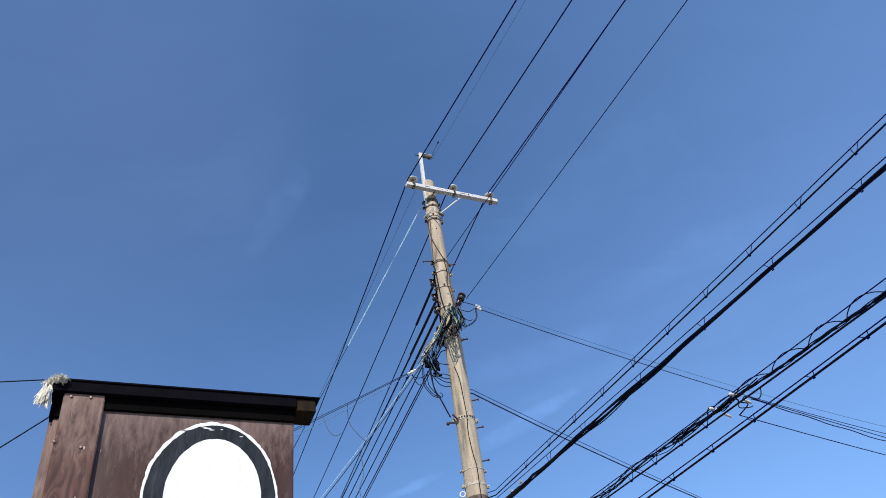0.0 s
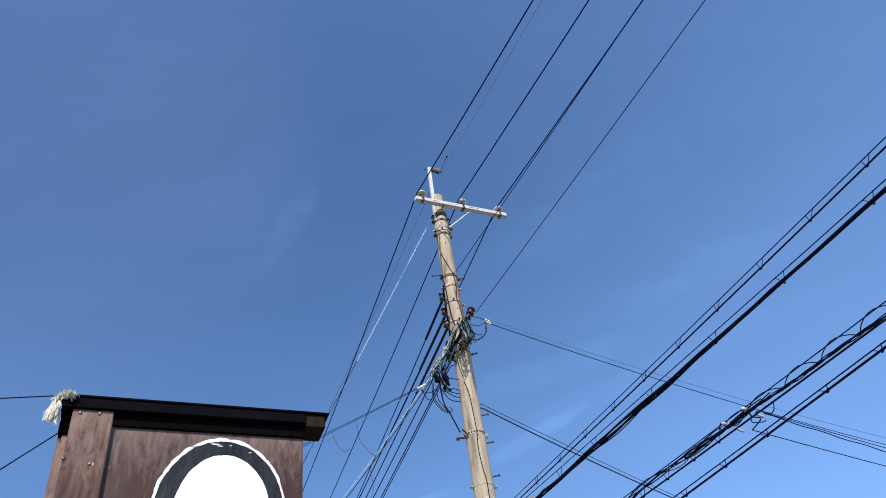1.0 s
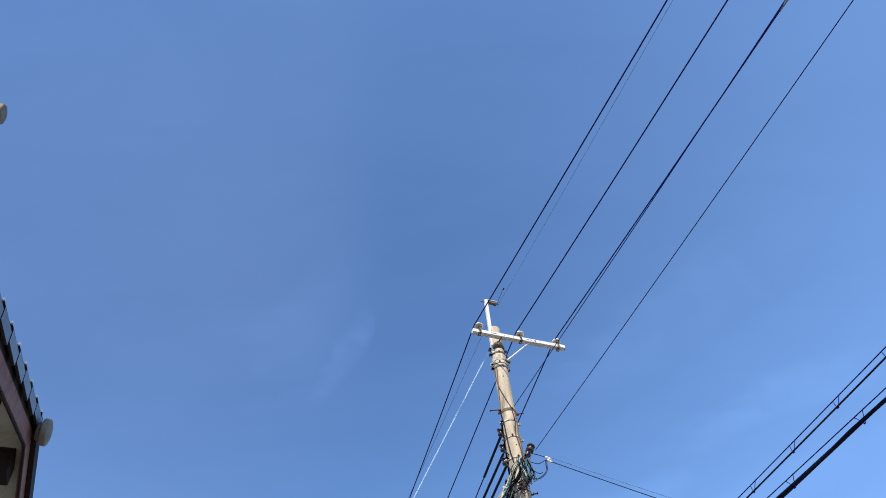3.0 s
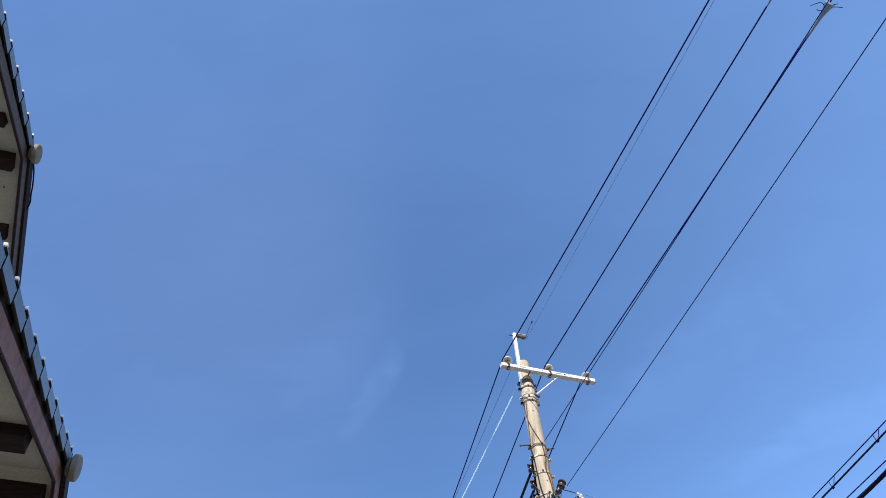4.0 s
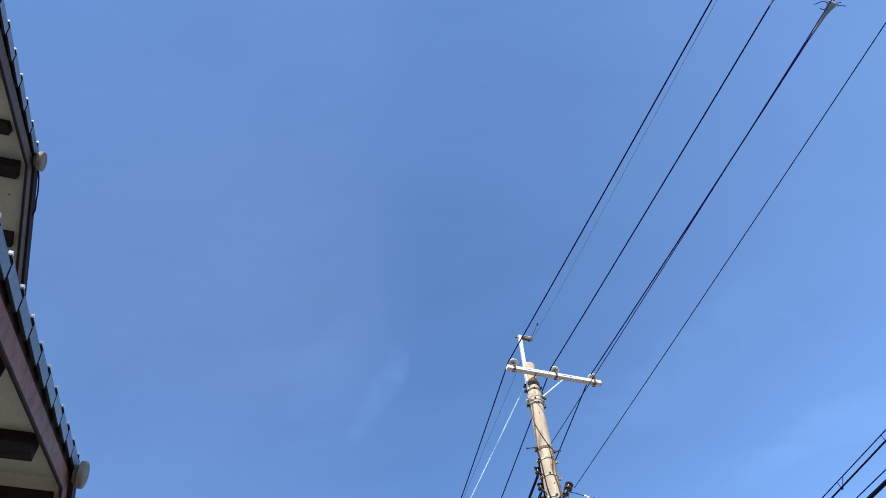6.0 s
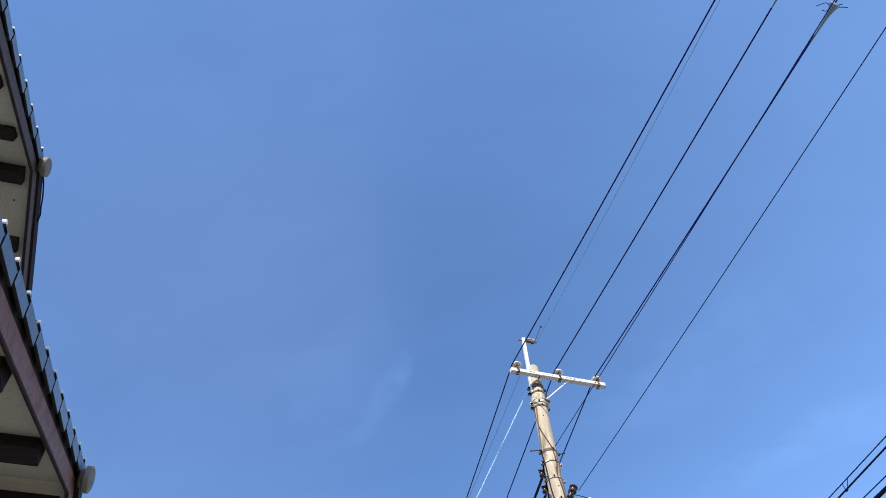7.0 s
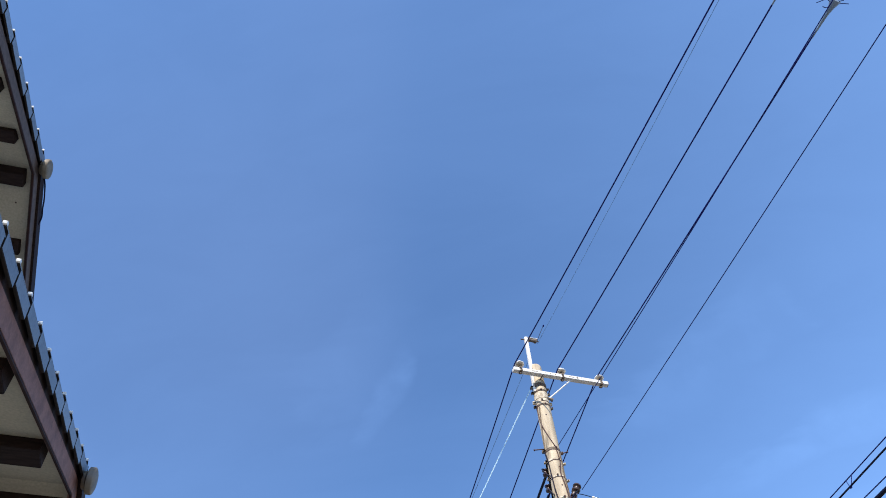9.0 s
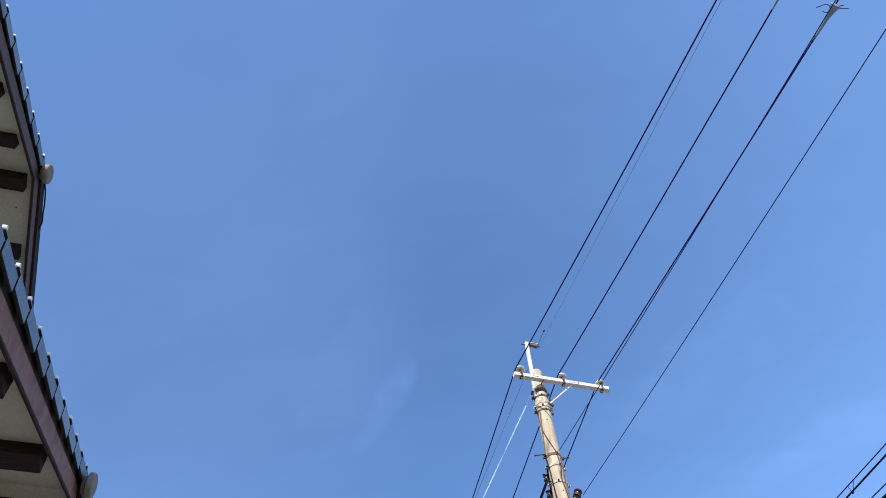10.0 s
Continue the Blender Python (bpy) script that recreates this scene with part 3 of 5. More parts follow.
    # ridge tiles with a round end piece
    b = bmesh.new()
    for i in range(int(deep / 0.3)):
        lathe(b, [(0.0, 0.070), (0.0, 0.082), (0.03, 0.085), (0.29, 0.078), (0.31, 0.070)], lo(n0 - 0.06 - i * 0.3, s0, z0 - 0.055), (-1, 0, 0), 14)
    part("ridge_tiles", b, M_TILE, house, "dark grey round ridge tiles")
    b = bmesh.new()
    lathe(b, [(-0.030, 0.036), (-0.028, 0.046), (-0.024, 0.050), (-0.009, 0.054), (-0.007, 0.051), (-0.006, 0.046), (-0.003, 0.046), (-0.002, 0.071), (0.001, 0.075), (0.027, 0.076),
              (0.031, 0.074), (0.037, 0.064), (0.042, 0.050), (0.044, 0.030), (0.045, 0.014), (0.0455, 0.0)],
          lo(n0 + 0.027, s0 + 0.005, z0 - 0.112), (1, 0, 0), 24)
    part("ridge_end", b, M_RIDGE, house, "pale round clay ridge end tile")
    # verge tiles down both slopes
    count = int(half * math.sqrt(1 + SLOPE ** 2) / pitch)
    for sg in (1, -1):
        for i in range(count):
            d = max(0.0, first + pitch * i)
            ob = new("verge_tile", VERGE if sg > 0 else VERGE_BACK)
            ob.parent = house
            p = lo(n0, s0 + sg * d * math.cos(ANG), z0 - d * math.sin(ANG))
            lean = random.uniform(-0.4, 0.4)
            if sg > 0:
                x, y, z = Vector((0, -math.cos(ANG), -math.sin(ANG))), Vector((1, 0, 0)), Vector((0, -math.sin(ANG), math.cos(ANG)))
            else:
                x, y, z = Vector((0, math.cos(ANG), -math.sin(ANG))), Vector((1, 0, 0)), Vector((0, math.sin(ANG), math.cos(ANG)))
            ob.matrix_local = Matrix.Translation(p) @ Matrix((x, y, z)).transposed().to_4x4() @ pose(0, 0, 0, 0, lean, 0) @ Matrix.Diagonal((1 + min(0.0, first + pitch * i) / 0.262, 1, 1, 1))
    return house


gable_roof("lower tiled gable roof with purplish brown bargeboards", -0.920, -4.006, 4.587, 3.6, 4.5, 0.85,
           [(-0.145, 0.13, 0.17), (0.60, 0.14, 0.13), (1.45, 0.14, 0.13), (2.2, 0.14, 0.13), (2.9, 0.14, 0.13),
            (-0.62, 0.14, 0.13), (-1.45, 0.14, 0.13), (-2.2, 0.14, 0.13), (-2.9, 0.14, 0.13)], 3.0, 0.0, 0.205, M_BARGE, 0.235, -0.2073, 0.0, 0.028)
up_house = gable_roof("upper tiled gable roof with dark brown bargeboards", -1.943, -3.606, 6.979, 3.2, 5.5, 0.85,
                      [(-0.05, 0.11, 0.12)] + [(0.37 + 0.48 * k, 0.10, 0.10) for k in range(5)] + [(-0.57 - 0.48 * k, 0.10, 0.10) for k in range(5)],
                      2.7, 3.45, 0.195, M_BARGE_UP, 0.235, -0.1419, 0.0, 0.018)
# loose cable hanging at the upper verge, and a nail in its soffit
b = bmesh.new()
tube(b, arc([plan(-1.95, -3.68, 6.93), plan(-1.931, -3.754, 6.893), plan(-1.929, -3.82, 6.876), plan(-1.929, -3.887, 6.855), plan(-1.929, -3.94, 6.818), plan(-1.931, -4.008, 6.798), plan(-1.945, -4.05, 6.761), plan(-1.96, -4.08, 6.77)], 6), 0.0060, 6)
solo("loose_cable", b, M_CABLE, "black loose cable hanging along the upper bargeboard", "cable")

b = bmesh.new()
lathe(b, [(-0.004, 0.006), (0.004, 0.007), (0.006, 0.0)], plan(-2.088, -3.861, 6.738) - plan(-1.943, -3.606, 0), (0, 0, -1), 8)
nail = part("nail", b, M_RUST, up_house, "rusty nail head")
nail.rotation_euler = (0, 0, -math.atan2(N.y, N.x))

# ---- the utility pole ----
TOP = Vector((-0.080, 8.662, 10.088))
FOOT = Vector((-0.018, 8.662, 0.0))


def on_pole(z):
    f = z / TOP.z
    return FOOT.lerp(TOP, f), 0.094 + (TOP.z - z) * 0.0058


pole = thing("utility_pole", "weathered beige concrete utility pole with steel bands and step bolts", "utility pole", at=FOOT)


def pole_part(name, bm, material, label="", parent=None):
    bm.transform(Matrix.Translation(-FOOT))
    return part(name, bm, material, parent or pole, label)


def face_pt(z, a, out=0.008):
    """A place on the shaft; a: degrees round it from the street side, to the right."""
    c, r = on_pole(z)
    return c + Vector((math.sin(radians(a)), -math.cos(radians(a)), 0)) * (r + out)


b = bmesh.new()
prof = [FOOT.lerp(TOP, k / 24) for k in range(24)]
rad = [on_pole(p.z)[1] for p in prof]
for dz, r in ((-0.10, 0.0945), (-0.052, 0.0935), (-0.030, 0.089), (-0.010, 0.079), (0.006, 0.062), (0.016, 0.038), (0.020, 0.014), (0.0205, 0.003)):
    prof.append(TOP + Z * dz)
    rad.append(r)
tube(b, prof, 0, 28, True, rad)
pole_part("shaft", b, M_CONCRETE, "beige concrete shaft with a domed top")

# steel bands: height, height of the band, steel
for z, tall, m in ((9.63, 0.026, M_BAND), (9.53, 0.022, M_BAND), (9.34, 0.045, M_BANDGALV), (9.26, 0.024, M_BAND), (8.46, 0.036, M_BAND),
                   (8.28, 0.022, M_BANDGALV), (8.01, 0.022, M_BANDGALV), (7.68, 0.026, M_BANDGALV), (7.20, 0.024, M_BANDGALV), (6.02, 0.046, M_BANDGALV),
                   (5.365, 0.012, M_BANDGALV), (5.185, 0.036, M_BANDGALV), (5.02, 0.045, M_BAND), (4.25, 0.045, M_BAND), (3.90, 0.045, M_BAND)):
    c, r = on_pole(z)
    b = bmesh.new()
    lathe(b, [(-tall / 2, r - 0.01), (-tall / 2, r + 0.0035), (tall / 2, r + 0.0035), (tall / 2, r - 0.01)], c, Z, 26)
    for a in (-68, 112):
        u = Vector((math.sin(radians(a)), -math.cos(radians(a)), 0))
        block(b, (0.03, 0.05, tall * 1.1), Matrix.Translation(c + u * (r + 0.018)) @ pose(0, 0, 0, 0, 0, a), 0.003)
        w = u.cross(Z)
        tube(b, [c + u * (r + 0.026) - w * 0.035, c + u * (r + 0.026) + w * 0.035], 0.006, 6)
    band = pole_part("band", b, m, "steel clamping band")
    if z == 6.02:
        for k in range(9):
            a = radians(-64 + 16 * k)
            u = Vector((math.sin(a), -math.cos(a), 0))
            b = bmesh.new()
            lathe(b, [(0, 0.011), (0.0085, 0.011), (0.0085, 0.0)], c + u * r, u, 8)
            pole_part("band_hole", b, M_RUST, "dark hole in the band", band)
    if z > 7.1:
        # thin brown ring that stands for the shadow line below the band
        b = bmesh.new()
        lathe(b, [(-0.004, r - 0.01), (-0.004, r + 0.0025), (0.004, r + 0.0025), (0.004, r - 0.01)], c - Z * (tall / 2 + 0.008), Z, 26)
        pole_part("band_shadow", b, M_RUST, "brown ring for the shadow under the band", band)
        for a, ln, m2 in ((random.uniform(-75, -50), 0.045, M_BLACK), (random.uniform(-10, 40), 0.024, M_RUST)):
            u = Vector((math.sin(radians(a)), -math.cos(radians(a)), 0))
            b = bmesh.new()
            lathe(b, [(-0.01, 0.008), (ln * 0.4, 0.008), (ln * 0.4, 0.013), (ln * 0.75, 0.013), (ln * 0.75, 0.006), (ln, 0.006), (ln, 0.0)], c + u * r + Z * random.uniform(-0.01, 0.01), u, 8)
            pole_part("bolt", b, m2, "bolt on the band", band)
# saddle that holds the crossarm, and a pale collar under it
c, r = on_pole(9.64)
b = bmesh.new()
lathe(b, [(-0.03, r - 0.01), (-0.03, r + 0.008), (0.03, r + 0.010), (0.03, r - 0.01)], c, Z, 26)
pole_part("saddle", b, M_BAND, "rusty saddle under the crossarm")
c, r = on_pole(9.43)
b = bmesh.new()
lathe(b, [(-0.05, r - 0.01), (-0.05, r + 0.006), (0.05, r + 0.006), (0.05, r - 0.01)], c, Z, 26)
pole_part("collar", b, M_BANDGALV, "pale zinc collar")
# small cast holes in the shaft
for z, a in ((9.05, 12), (7.86, 20), (5.97, 15), (8.15, 30)):
    b = bmesh.new()
    c, r = on_pole(z)
    u = Vector((math.sin(radians(a)), -math.cos(radians(a)), 0))
    lathe(b, [(-0.01, 0.010), (0.002, 0.010), (0.002, 0.0)], c + u * r, u, 8)
    pole_part("plug", b, M_RUST, "dark plugged hole")

# step bolts: height, side, length
for z, sd, ln in ((8.535, -1, 0.14), (8.41, 1, 0.10), (7.155, 1, 0.085), (6.265, 1, 0.085), (5.895, 1, 0.085), (5.47, 1, 0.085),
                  (4.72, 1, 0.12), (4.45, -1, 0.12), (4.05, 1, 0.12), (3.65, -1, 0.12), (3.25, 1, 0.12), (2.85, -1, 0.12), (2.45, 1, 0.12)):
    c, r = on_pole(z)
    u = Vector((sd, -0.12, 0)).normalized()
    b = bmesh.new()
    lathe(b, [(-0.03, 0.008), (ln - 0.012, 0.008), (ln - 0.010, 0.016), (ln, 0.016), (ln + 0.002, 0.010)], c + u * r, u, 10)
    pole_part("step_bolt", b, M_RUST, "rusty step bolt")

# crossarm, its slots, brace and bolts
ARM_L, ARM_R = Vector((-0.382, 8.300, 9.758)), Vector((0.912, 8.984, 9.772))
AD = (ARM_R - ARM_L).normalized()
AN = AD.cross(Z).normalized()
mid = (ARM_L + ARM_R) / 2
turn = Matrix((AD, -AN, Z)).transposed().to_4x4()
b = bmesh.new()
block(b, ((ARM_R - ARM_L).length + 0.02, 0.075, 0.064), Matrix.Translation(mid) @ turn, 0.004)
arm = pole_part("crossarm", b, M_GALV, "pale galvanised steel crossarm")
for f, w in ((0.215, 0.09), (0.33, 0.014), (0.38, 0.014), (0.43, 0.014), (0.605, 0.09), (0.67, 0.026)):
    b = bmesh.new()
    block(b, (w, 0.008, 0.012 if w > 0.03 else w), Matrix.Translation(ARM_L.lerp(ARM_R, f) + AN * 0.0360) @ turn, 0.002)
    pole_part("slot", b, M_BAND, "dark slot in the crossarm", arm)
b = bmesh.new()
c, r = on_pole(9.39)
p0, p1 = c + AD * 0.085 + AN * 0.075, ARM_L.lerp(ARM_R, 0.60) + Vector((0, 0, -0.036)) + AN * 0.0
tube(b, [p0, p1], 0.011, 8)
pole_part("brace", b, M_GALV, "slender pale brace")
b = bmesh.new()
lathe(b, [(-0.02, 0.02), (0.05, 0.02), (0.05, 0.028), (0.075, 0.028)], p0 - AD * 0.02, AD + Vector((0, 0, -0.3)), 10)
pole_part("brace_bolt", b, M_BAND, "bolt of the brace")
b = bmesh.new()
c, r = on_pole(9.735)
tube(b, [c - AN * 0.14, c + AN * 0.20], 0.010, 8)
pole_part("through_bolt", b, M_BAND, "bolt through the crossarm")

# pin insulators on the crossarm: brim, dome, ring groove and the clamp that holds each one
for p in (Vector((-0.290, 8.335, 9.866)), Vector((0.284, 8.651, 9.872)), Vector((0.822, 8.930, 9.862))):
    b = bmesh.new()
    lathe(b, [(-0.188, 0.007), (-0.180, 0.014), (-0.160, 0.014), (-0.158, 0.008), (-0.060, 0.008), (-0.058, 0.022), (-0.040, 0.022), (-0.020, 0.012), (0.03, 0.010)], p, Z, 10)
    pin = pole_part("pin", b, M_BAND, "steel insulator pin")
    b = bmesh.new()
    block(b, (0.030, 0.009, 0.088), Matrix.Translation(p + Z * -0.108 + AN * 0.040) @ turn, 0.002)
    block(b, (0.034, 0.090, 0.010), Matrix.Translation(p + Z * -0.146) @ turn, 0.002)
    pole_part("clamp", b, M_BAND, "dark steel clamp round the crossarm")
    b = bmesh.new()
    lathe(b, [(0.010, 0.018), (0.002, 0.054), (-0.002, 0.066), (0.004, 0.072), (0.015, 0.070), (0.025, 0.060), (0.032, 0.046), (0.037, 0.036), (0.042, 0.034), (0.047, 0.038),
              (0.056, 0.035), (0.063, 0.024), (0.066, 0.008)], p, Z, 20)
    ins = pole_part("insulator", b, M_PORCELAIN, "white porcelain pin insulator")
    b = bmesh.new()
    lathe(b, [(-0.001, 0.016), (-0.004, 0.046), (0.003, 0.052)], p, Z, 18)
    pole_part("underside", b, M_BANDGALV, "grey unglazed underside", ins)
b = bmesh.new()
block(b, (0.006, 0.070, 0.060), Matrix.Translation(ARM_R + AD * 0.0125) @ turn, 0.001)
pole_part("end_cap", b, M_BAND, "dull steel end of the crossarm", arm)

# top bracket for the ground wire
BT = Vector((-0.140, 8.60, 10.690))
b = bmesh.new()
block(b, (0.048, 0.045, 1.16), Matrix.Translation(BT + Vector((0.004, 0, -0.58))) @ pose(0, 0, 0, 0, 0.5, 28), 0.004)
pole_part("top_bracket", b, M_GALV, "upright galvanised bracket")
b = bmesh.new()
tube(b, [BT + Vector((-0.07, -0.03, -0.045)), BT + Vector((0.20, 0.10, -0.045))], 0.010, 8)
lathe(b, [(0, 0.010), (0, 0.030), (0.02, 0.034), (0.05, 0.026), (0.09, 0.026), (0.12, 0.038), (0.145, 0.034), (0.145, 0.010)], BT + Vector((0.03, 0.015, -0.045)), AD, 14)
pole_part("bracket_spool", b, M_BAND, "small spool on the bracket")
b = bmesh.new()
block(b, (0.20, 0.05, 0.012), Matrix.Translation(BT + AD * 0.10 + Z * -0.004) @ turn, 0.003)
pole_part("bracket_plate", b, M_GALV, "pale plate over the spool")

# low-voltage rack with brown insulators
b = bmesh.new()
block(b, (0.035, 0.05, 0.36), Matrix.Translation((0.070, 8.53, 7.64)) @ pose(0, 0, 0, 0, 36, 20), 0.004)
rack = pole_part("rack", b, M_RUST, "rusty low-voltage rack")
for p, s in ((Vector((0.138, 8.51, 7.735)), 1.0), (Vector((0.095, 8.51, 7.665)), 0.75)):
    b = bmesh.new()
    lathe(b, [(-0.045, 0.02), (-0.045, 0.05 * s), (-0.025, 0.055 * s), (-0.01, 0.032 * s), (0.01, 0.032 * s), (0.025, 0.055 * s), (0.045, 0.048 * s), (0.05, 0.01)], p, (0.4, 0.1, 1), 16)
    pole_part("spool", b, M_BROWNPORC, "brown glazed spool insulator", rack)
# side rack with dark spools where the wires leave
b = bmesh.new()
block(b, (0.03, 0.045, 1.15), Matrix.Translation((-0.172, 8.66, 7.72)) @ pose(0, 0, 0, 0, 0, 20), 0.004)
rack = pole_part("rack", b, M_BLACK, "dark upright side rack")
for z in (8.19, 7.94, 7.73, 7.40, 7.20):
    b = bmesh.new()
    lathe(b, [(-0.05, 0.012), (-0.045, 0.036), (-0.025, 0.040), (-0.01, 0.024), (0.01, 0.024), (0.025, 0.040), (0.045, 0.036), (0.05, 0.012)], (-0.215, 8.70, z), Z, 14)
    pole_part("spool", b, M_BROWNPORC, "dark brown spool insulator", rack)
    b = bmesh.new()
    tube(b, arc([(-0.21, 8.67, z + 0.03), (-0.25, 8.64, z + random.uniform(-0.06, 0.04)), (-0.20, 8.60, z - 0.10), (-0.15, 8.58, z - random.uniform(0.15, 0.25))], 5), 0.008, 6)
    pole_part("lead", b, M_CABLE, "black lead from a spool")
# leads along the shaft
for pts, rr, m, lab in (
        ([(6.72, -14), (6.52, 4), (6.25, 10), (6.02, 12), (5.8, 6), (5.55, 12), (5.37, 22), (5.1, 20), (4.6, 18), (3.6, 16), (2.3, 14)], 0.0052, M_CABLE, "thin dark cable stapled to the shaft"),
        ([(9.27, -48), (9.1, -54), (8.9, -40), (8.7, -12), (8.52, 20), (8.46, 35)], 0.0065, M_RUST, "thin brown lead"),
        ([(8.44, -62), (8.25, -46), (8.05, -40), (7.8, -32), (7.6, -18)], 0.009, M_CABLE, "dark lead down the shaft"),
        ([(8.44, 30), (8.25, 40), (8.05, 26), (7.85, 42), (7.65, 50)], 0.007, M_RUST, "thin brown lead"),
        ([(9.22, -30), (9.05, -36), (8.85, -44), (8.65, -52), (8.5, -58)], 0.008, M_BAND, "dull brown lead"),
        ([(8.40, 52), (8.22, 58), (8.05, 50), (7.85, 60), (7.70, 62)], 0.007, M_BAND, "dull brown lead")):
    b = bmesh.new()
    tube(b, arc([face_pt(z, a) for z, a in pts], 6), rr, 6)
    pole_part("lead", b, m, lab)
# side bracket and eye ring
b = bmesh.new()
block(b, (0.085, 0.022, 0.018), Matrix.Translation((-0.205, 8.56, 5.965)) @ pose(0, 0, 0, 0, 4, 8), 0.004)
block(b, (0.016, 0.030, 0.10), Matrix.Translation((-0.165, 8.55, 6.03)) @ pose(0, 0, 0, 0, -38, 8), 0.004)
lathe(b, [(0, 0.02), (0.035, 0.02), (0.035, 0.008)], (-0.245, 8.56, 5.96), (-1, 0, 0.1), 10)
pole_part("side_bracket", b, M_RUST, "rusty side bracket")
b = bmesh.new()
ring = [Vector((-0.205 + 0.030 * math.cos(a), 8.58, 5.085 + 0.03 * math.sin(a))) for a in np.linspace(0, 2 * math.pi, 15)]
tube(b, ring, 0.008, 6, False)
pole_part("eye_ring", b, M_GALV, "pale eye ring")

# ---- overhead wires ----
WG = "overhead wires on the pole"


def wire(label, pts, r, m=M_WIRE, sides=6, name="overhead_wire"):
    return solo(name, tube(bmesh.new(), pts, r, sides), m, label, "power line", WG)


for a, near, far in (((-0.352, 8.294, 9.873), (149.51, 0.441), (-24.42, 0.520)),
                     ((0.239, 8.587, 9.873), (149.82, 0.420), (-24.22, 0.508)),
                     ((0.793, 8.895, 9.873), (150.13, 0.459), (-23.96, 0.500))):
    wire("dark insulated high-voltage wire tied to a crossarm insulator", span(a, near[0], near[1], 32)[::-1] + span(a, far[0], far[1], 32)[1:], 0.0088)
wire("thin grey ground wire running off from the top bracket", span((0.033, 8.70, 10.615), 150.40, 0.327, 32), 0.0046, M_PALEWIRE)
wire("thin grey wire leaving the pole beside the high-voltage wires", span((-0.100, 8.60, 10.30), -27.2, 0.5, 32), 0.0056, M_PALEWIRE)
GRIP = span((0.025, 8.66, 10.600), 156.0, 0.40, 32, upto=0.36, n=12)
wire("dark wire grip at the start of the ground wire", [BT + Vector((0.12, 0.06, -0.05))] + [p + Z * 0.012 * math.sin(i * 0.26) for i, p in enumerate(GRIP)], 0.0042, M_GREY, 7, "wire_grip")
solo("grip_knob", lathe(bmesh.new(), [(-0.018, 0.005), (-0.014, 0.011), (0.014, 0.011), (0.020, 0.005)], GRIP[-1], GRIP[-1] - GRIP[-2], 10), M_WIRE, "small dark knob at the end of a wire grip", "line fitting")
STAY = ((-0.215, 8.582, 9.561), -28.60, 0.348, 32)
wire("thin stay wire running away beside the high-voltage wires", span(*STAY, n=320)[36:], 0.0055, M_SLATE)
wire("pale blue plastic sleeve over the stay wire", span(*STAY, upto=3.6, n=10), 0.0078, M_CYAN, 12, "wire_sleeve")
wire("dark wire running from the upper band towards a spacer", span((0.028, 8.622, 8.537), 150.44, 0.346, 32), 0.0050, M_WIRE)
wire("thin low-voltage wire from the brown rack insulator", span((0.201, 8.522, 7.708), 151.32, 0.339, 32), 0.0047)
FAR = [((-0.209, 8.722, 8.168), -22.70, 0.008), ((-0.190, 8.722, 7.920), -23.68, 0.0085), ((-0.183, 8.722, 7.710), -23.66, 0.0085),
       ((-0.223, 8.722, 7.368), -23.89, 0.008), ((-0.209, 8.722, 7.169), -23.84, 0.008), ((-0.244, 8.722, 7.062), -23.76, 0.0065)]
for a, az, rr in FAR:
    lead = [on_pole(a[2])[0] + Vector((-0.10, 0.06, 0.03)), Vector(a) + Vector((0.02, -0.01, 0.012))]
    wire("dark low-voltage wire leaving the pole down the street", lead + span(a, az, 0.352, 32), rr)
for (a, az, rr), s0, s1 in ((FAR[0], 0.05, 0.9), (FAR[1], 0.10, 1.3), (FAR[2], 0.05, 1.1), (FAR[2], 1.25, 1.6)):
    pts = [p for p in span(a, az, 0.352, 32, upto=s1, n=14)]
    k = int(14 * s0 / s1)
    wire("black rubber sleeve taped round a low-voltage wire", pts[k:], 0.019, M_CABLE, 8, "wire_sleeve")
wire("pale blue drop wire sagging towards a house", span((-0.403, 8.562, 6.990), -40.83, 1.037, 14, slope=-0.0284), 0.0046, M_CYAN)
wire("thin grey drop wire sagging towards a house", span((-0.397, 8.575, 6.958), -40.43, 1.03, 14, slope=-0.0284), 0.006, M_GREY)
for z, sag, m in ((6.737, 0.452, M_SLATE), (6.711, 0.600, M_PALEWIRE), (6.750, 0.420, M_SLATE)):
    wire("thin drop wire leading to a house behind the signboard", span((-0.646, 8.562, z), -72.2, sag, 14, slope=-0.0499), 0.0044, m)
wire("thin service wire leaving over the street", span((0.375, 8.562, 7.518), 54.38, 0.556, 20, slope=0.0034), 0.0066, M_SLATE)
wire("thin grey service wire leaving over the street", span((0.361, 8.562, 7.595), 55.39, 0.578, 20, slope=0.0010), 0.0050, M_PALEWIRE)
wire("grey service cable leaving low over the street", [on_pole(6.42)[0]] + span((0.084, 8.722, 6.405), 43.59, 0.715, 20), 0.0092, M_SLATE)
wire("thin grey service wire leaving low over the street", [on_pole(6.47)[0]] + span((0.089, 8.722, 6.457), 39.23, 0.279, 20), 0.0046, M_SLATE)

# ---- telephone cables along the street, on messenger wires ----
TG = "telephone cables"


def hanger(bm, top, low, along, spread, under):
    """A bent-wire hanger: two legs from the messenger down to a hook round the cable."""
    for sg in (1, -1):
        tube(bm, arc([top + along * spread * sg + Z * 0.004, (top * 0.45 + low * 0.55) + along * spread * 0.55 * sg, low + along * 0.006 * sg - Z * under], 4), 0.0028, 5)
    tube(bm, [low + along * 0.009 - Z * under, low - along * 0.009 - Z * under], 0.0050, 6)


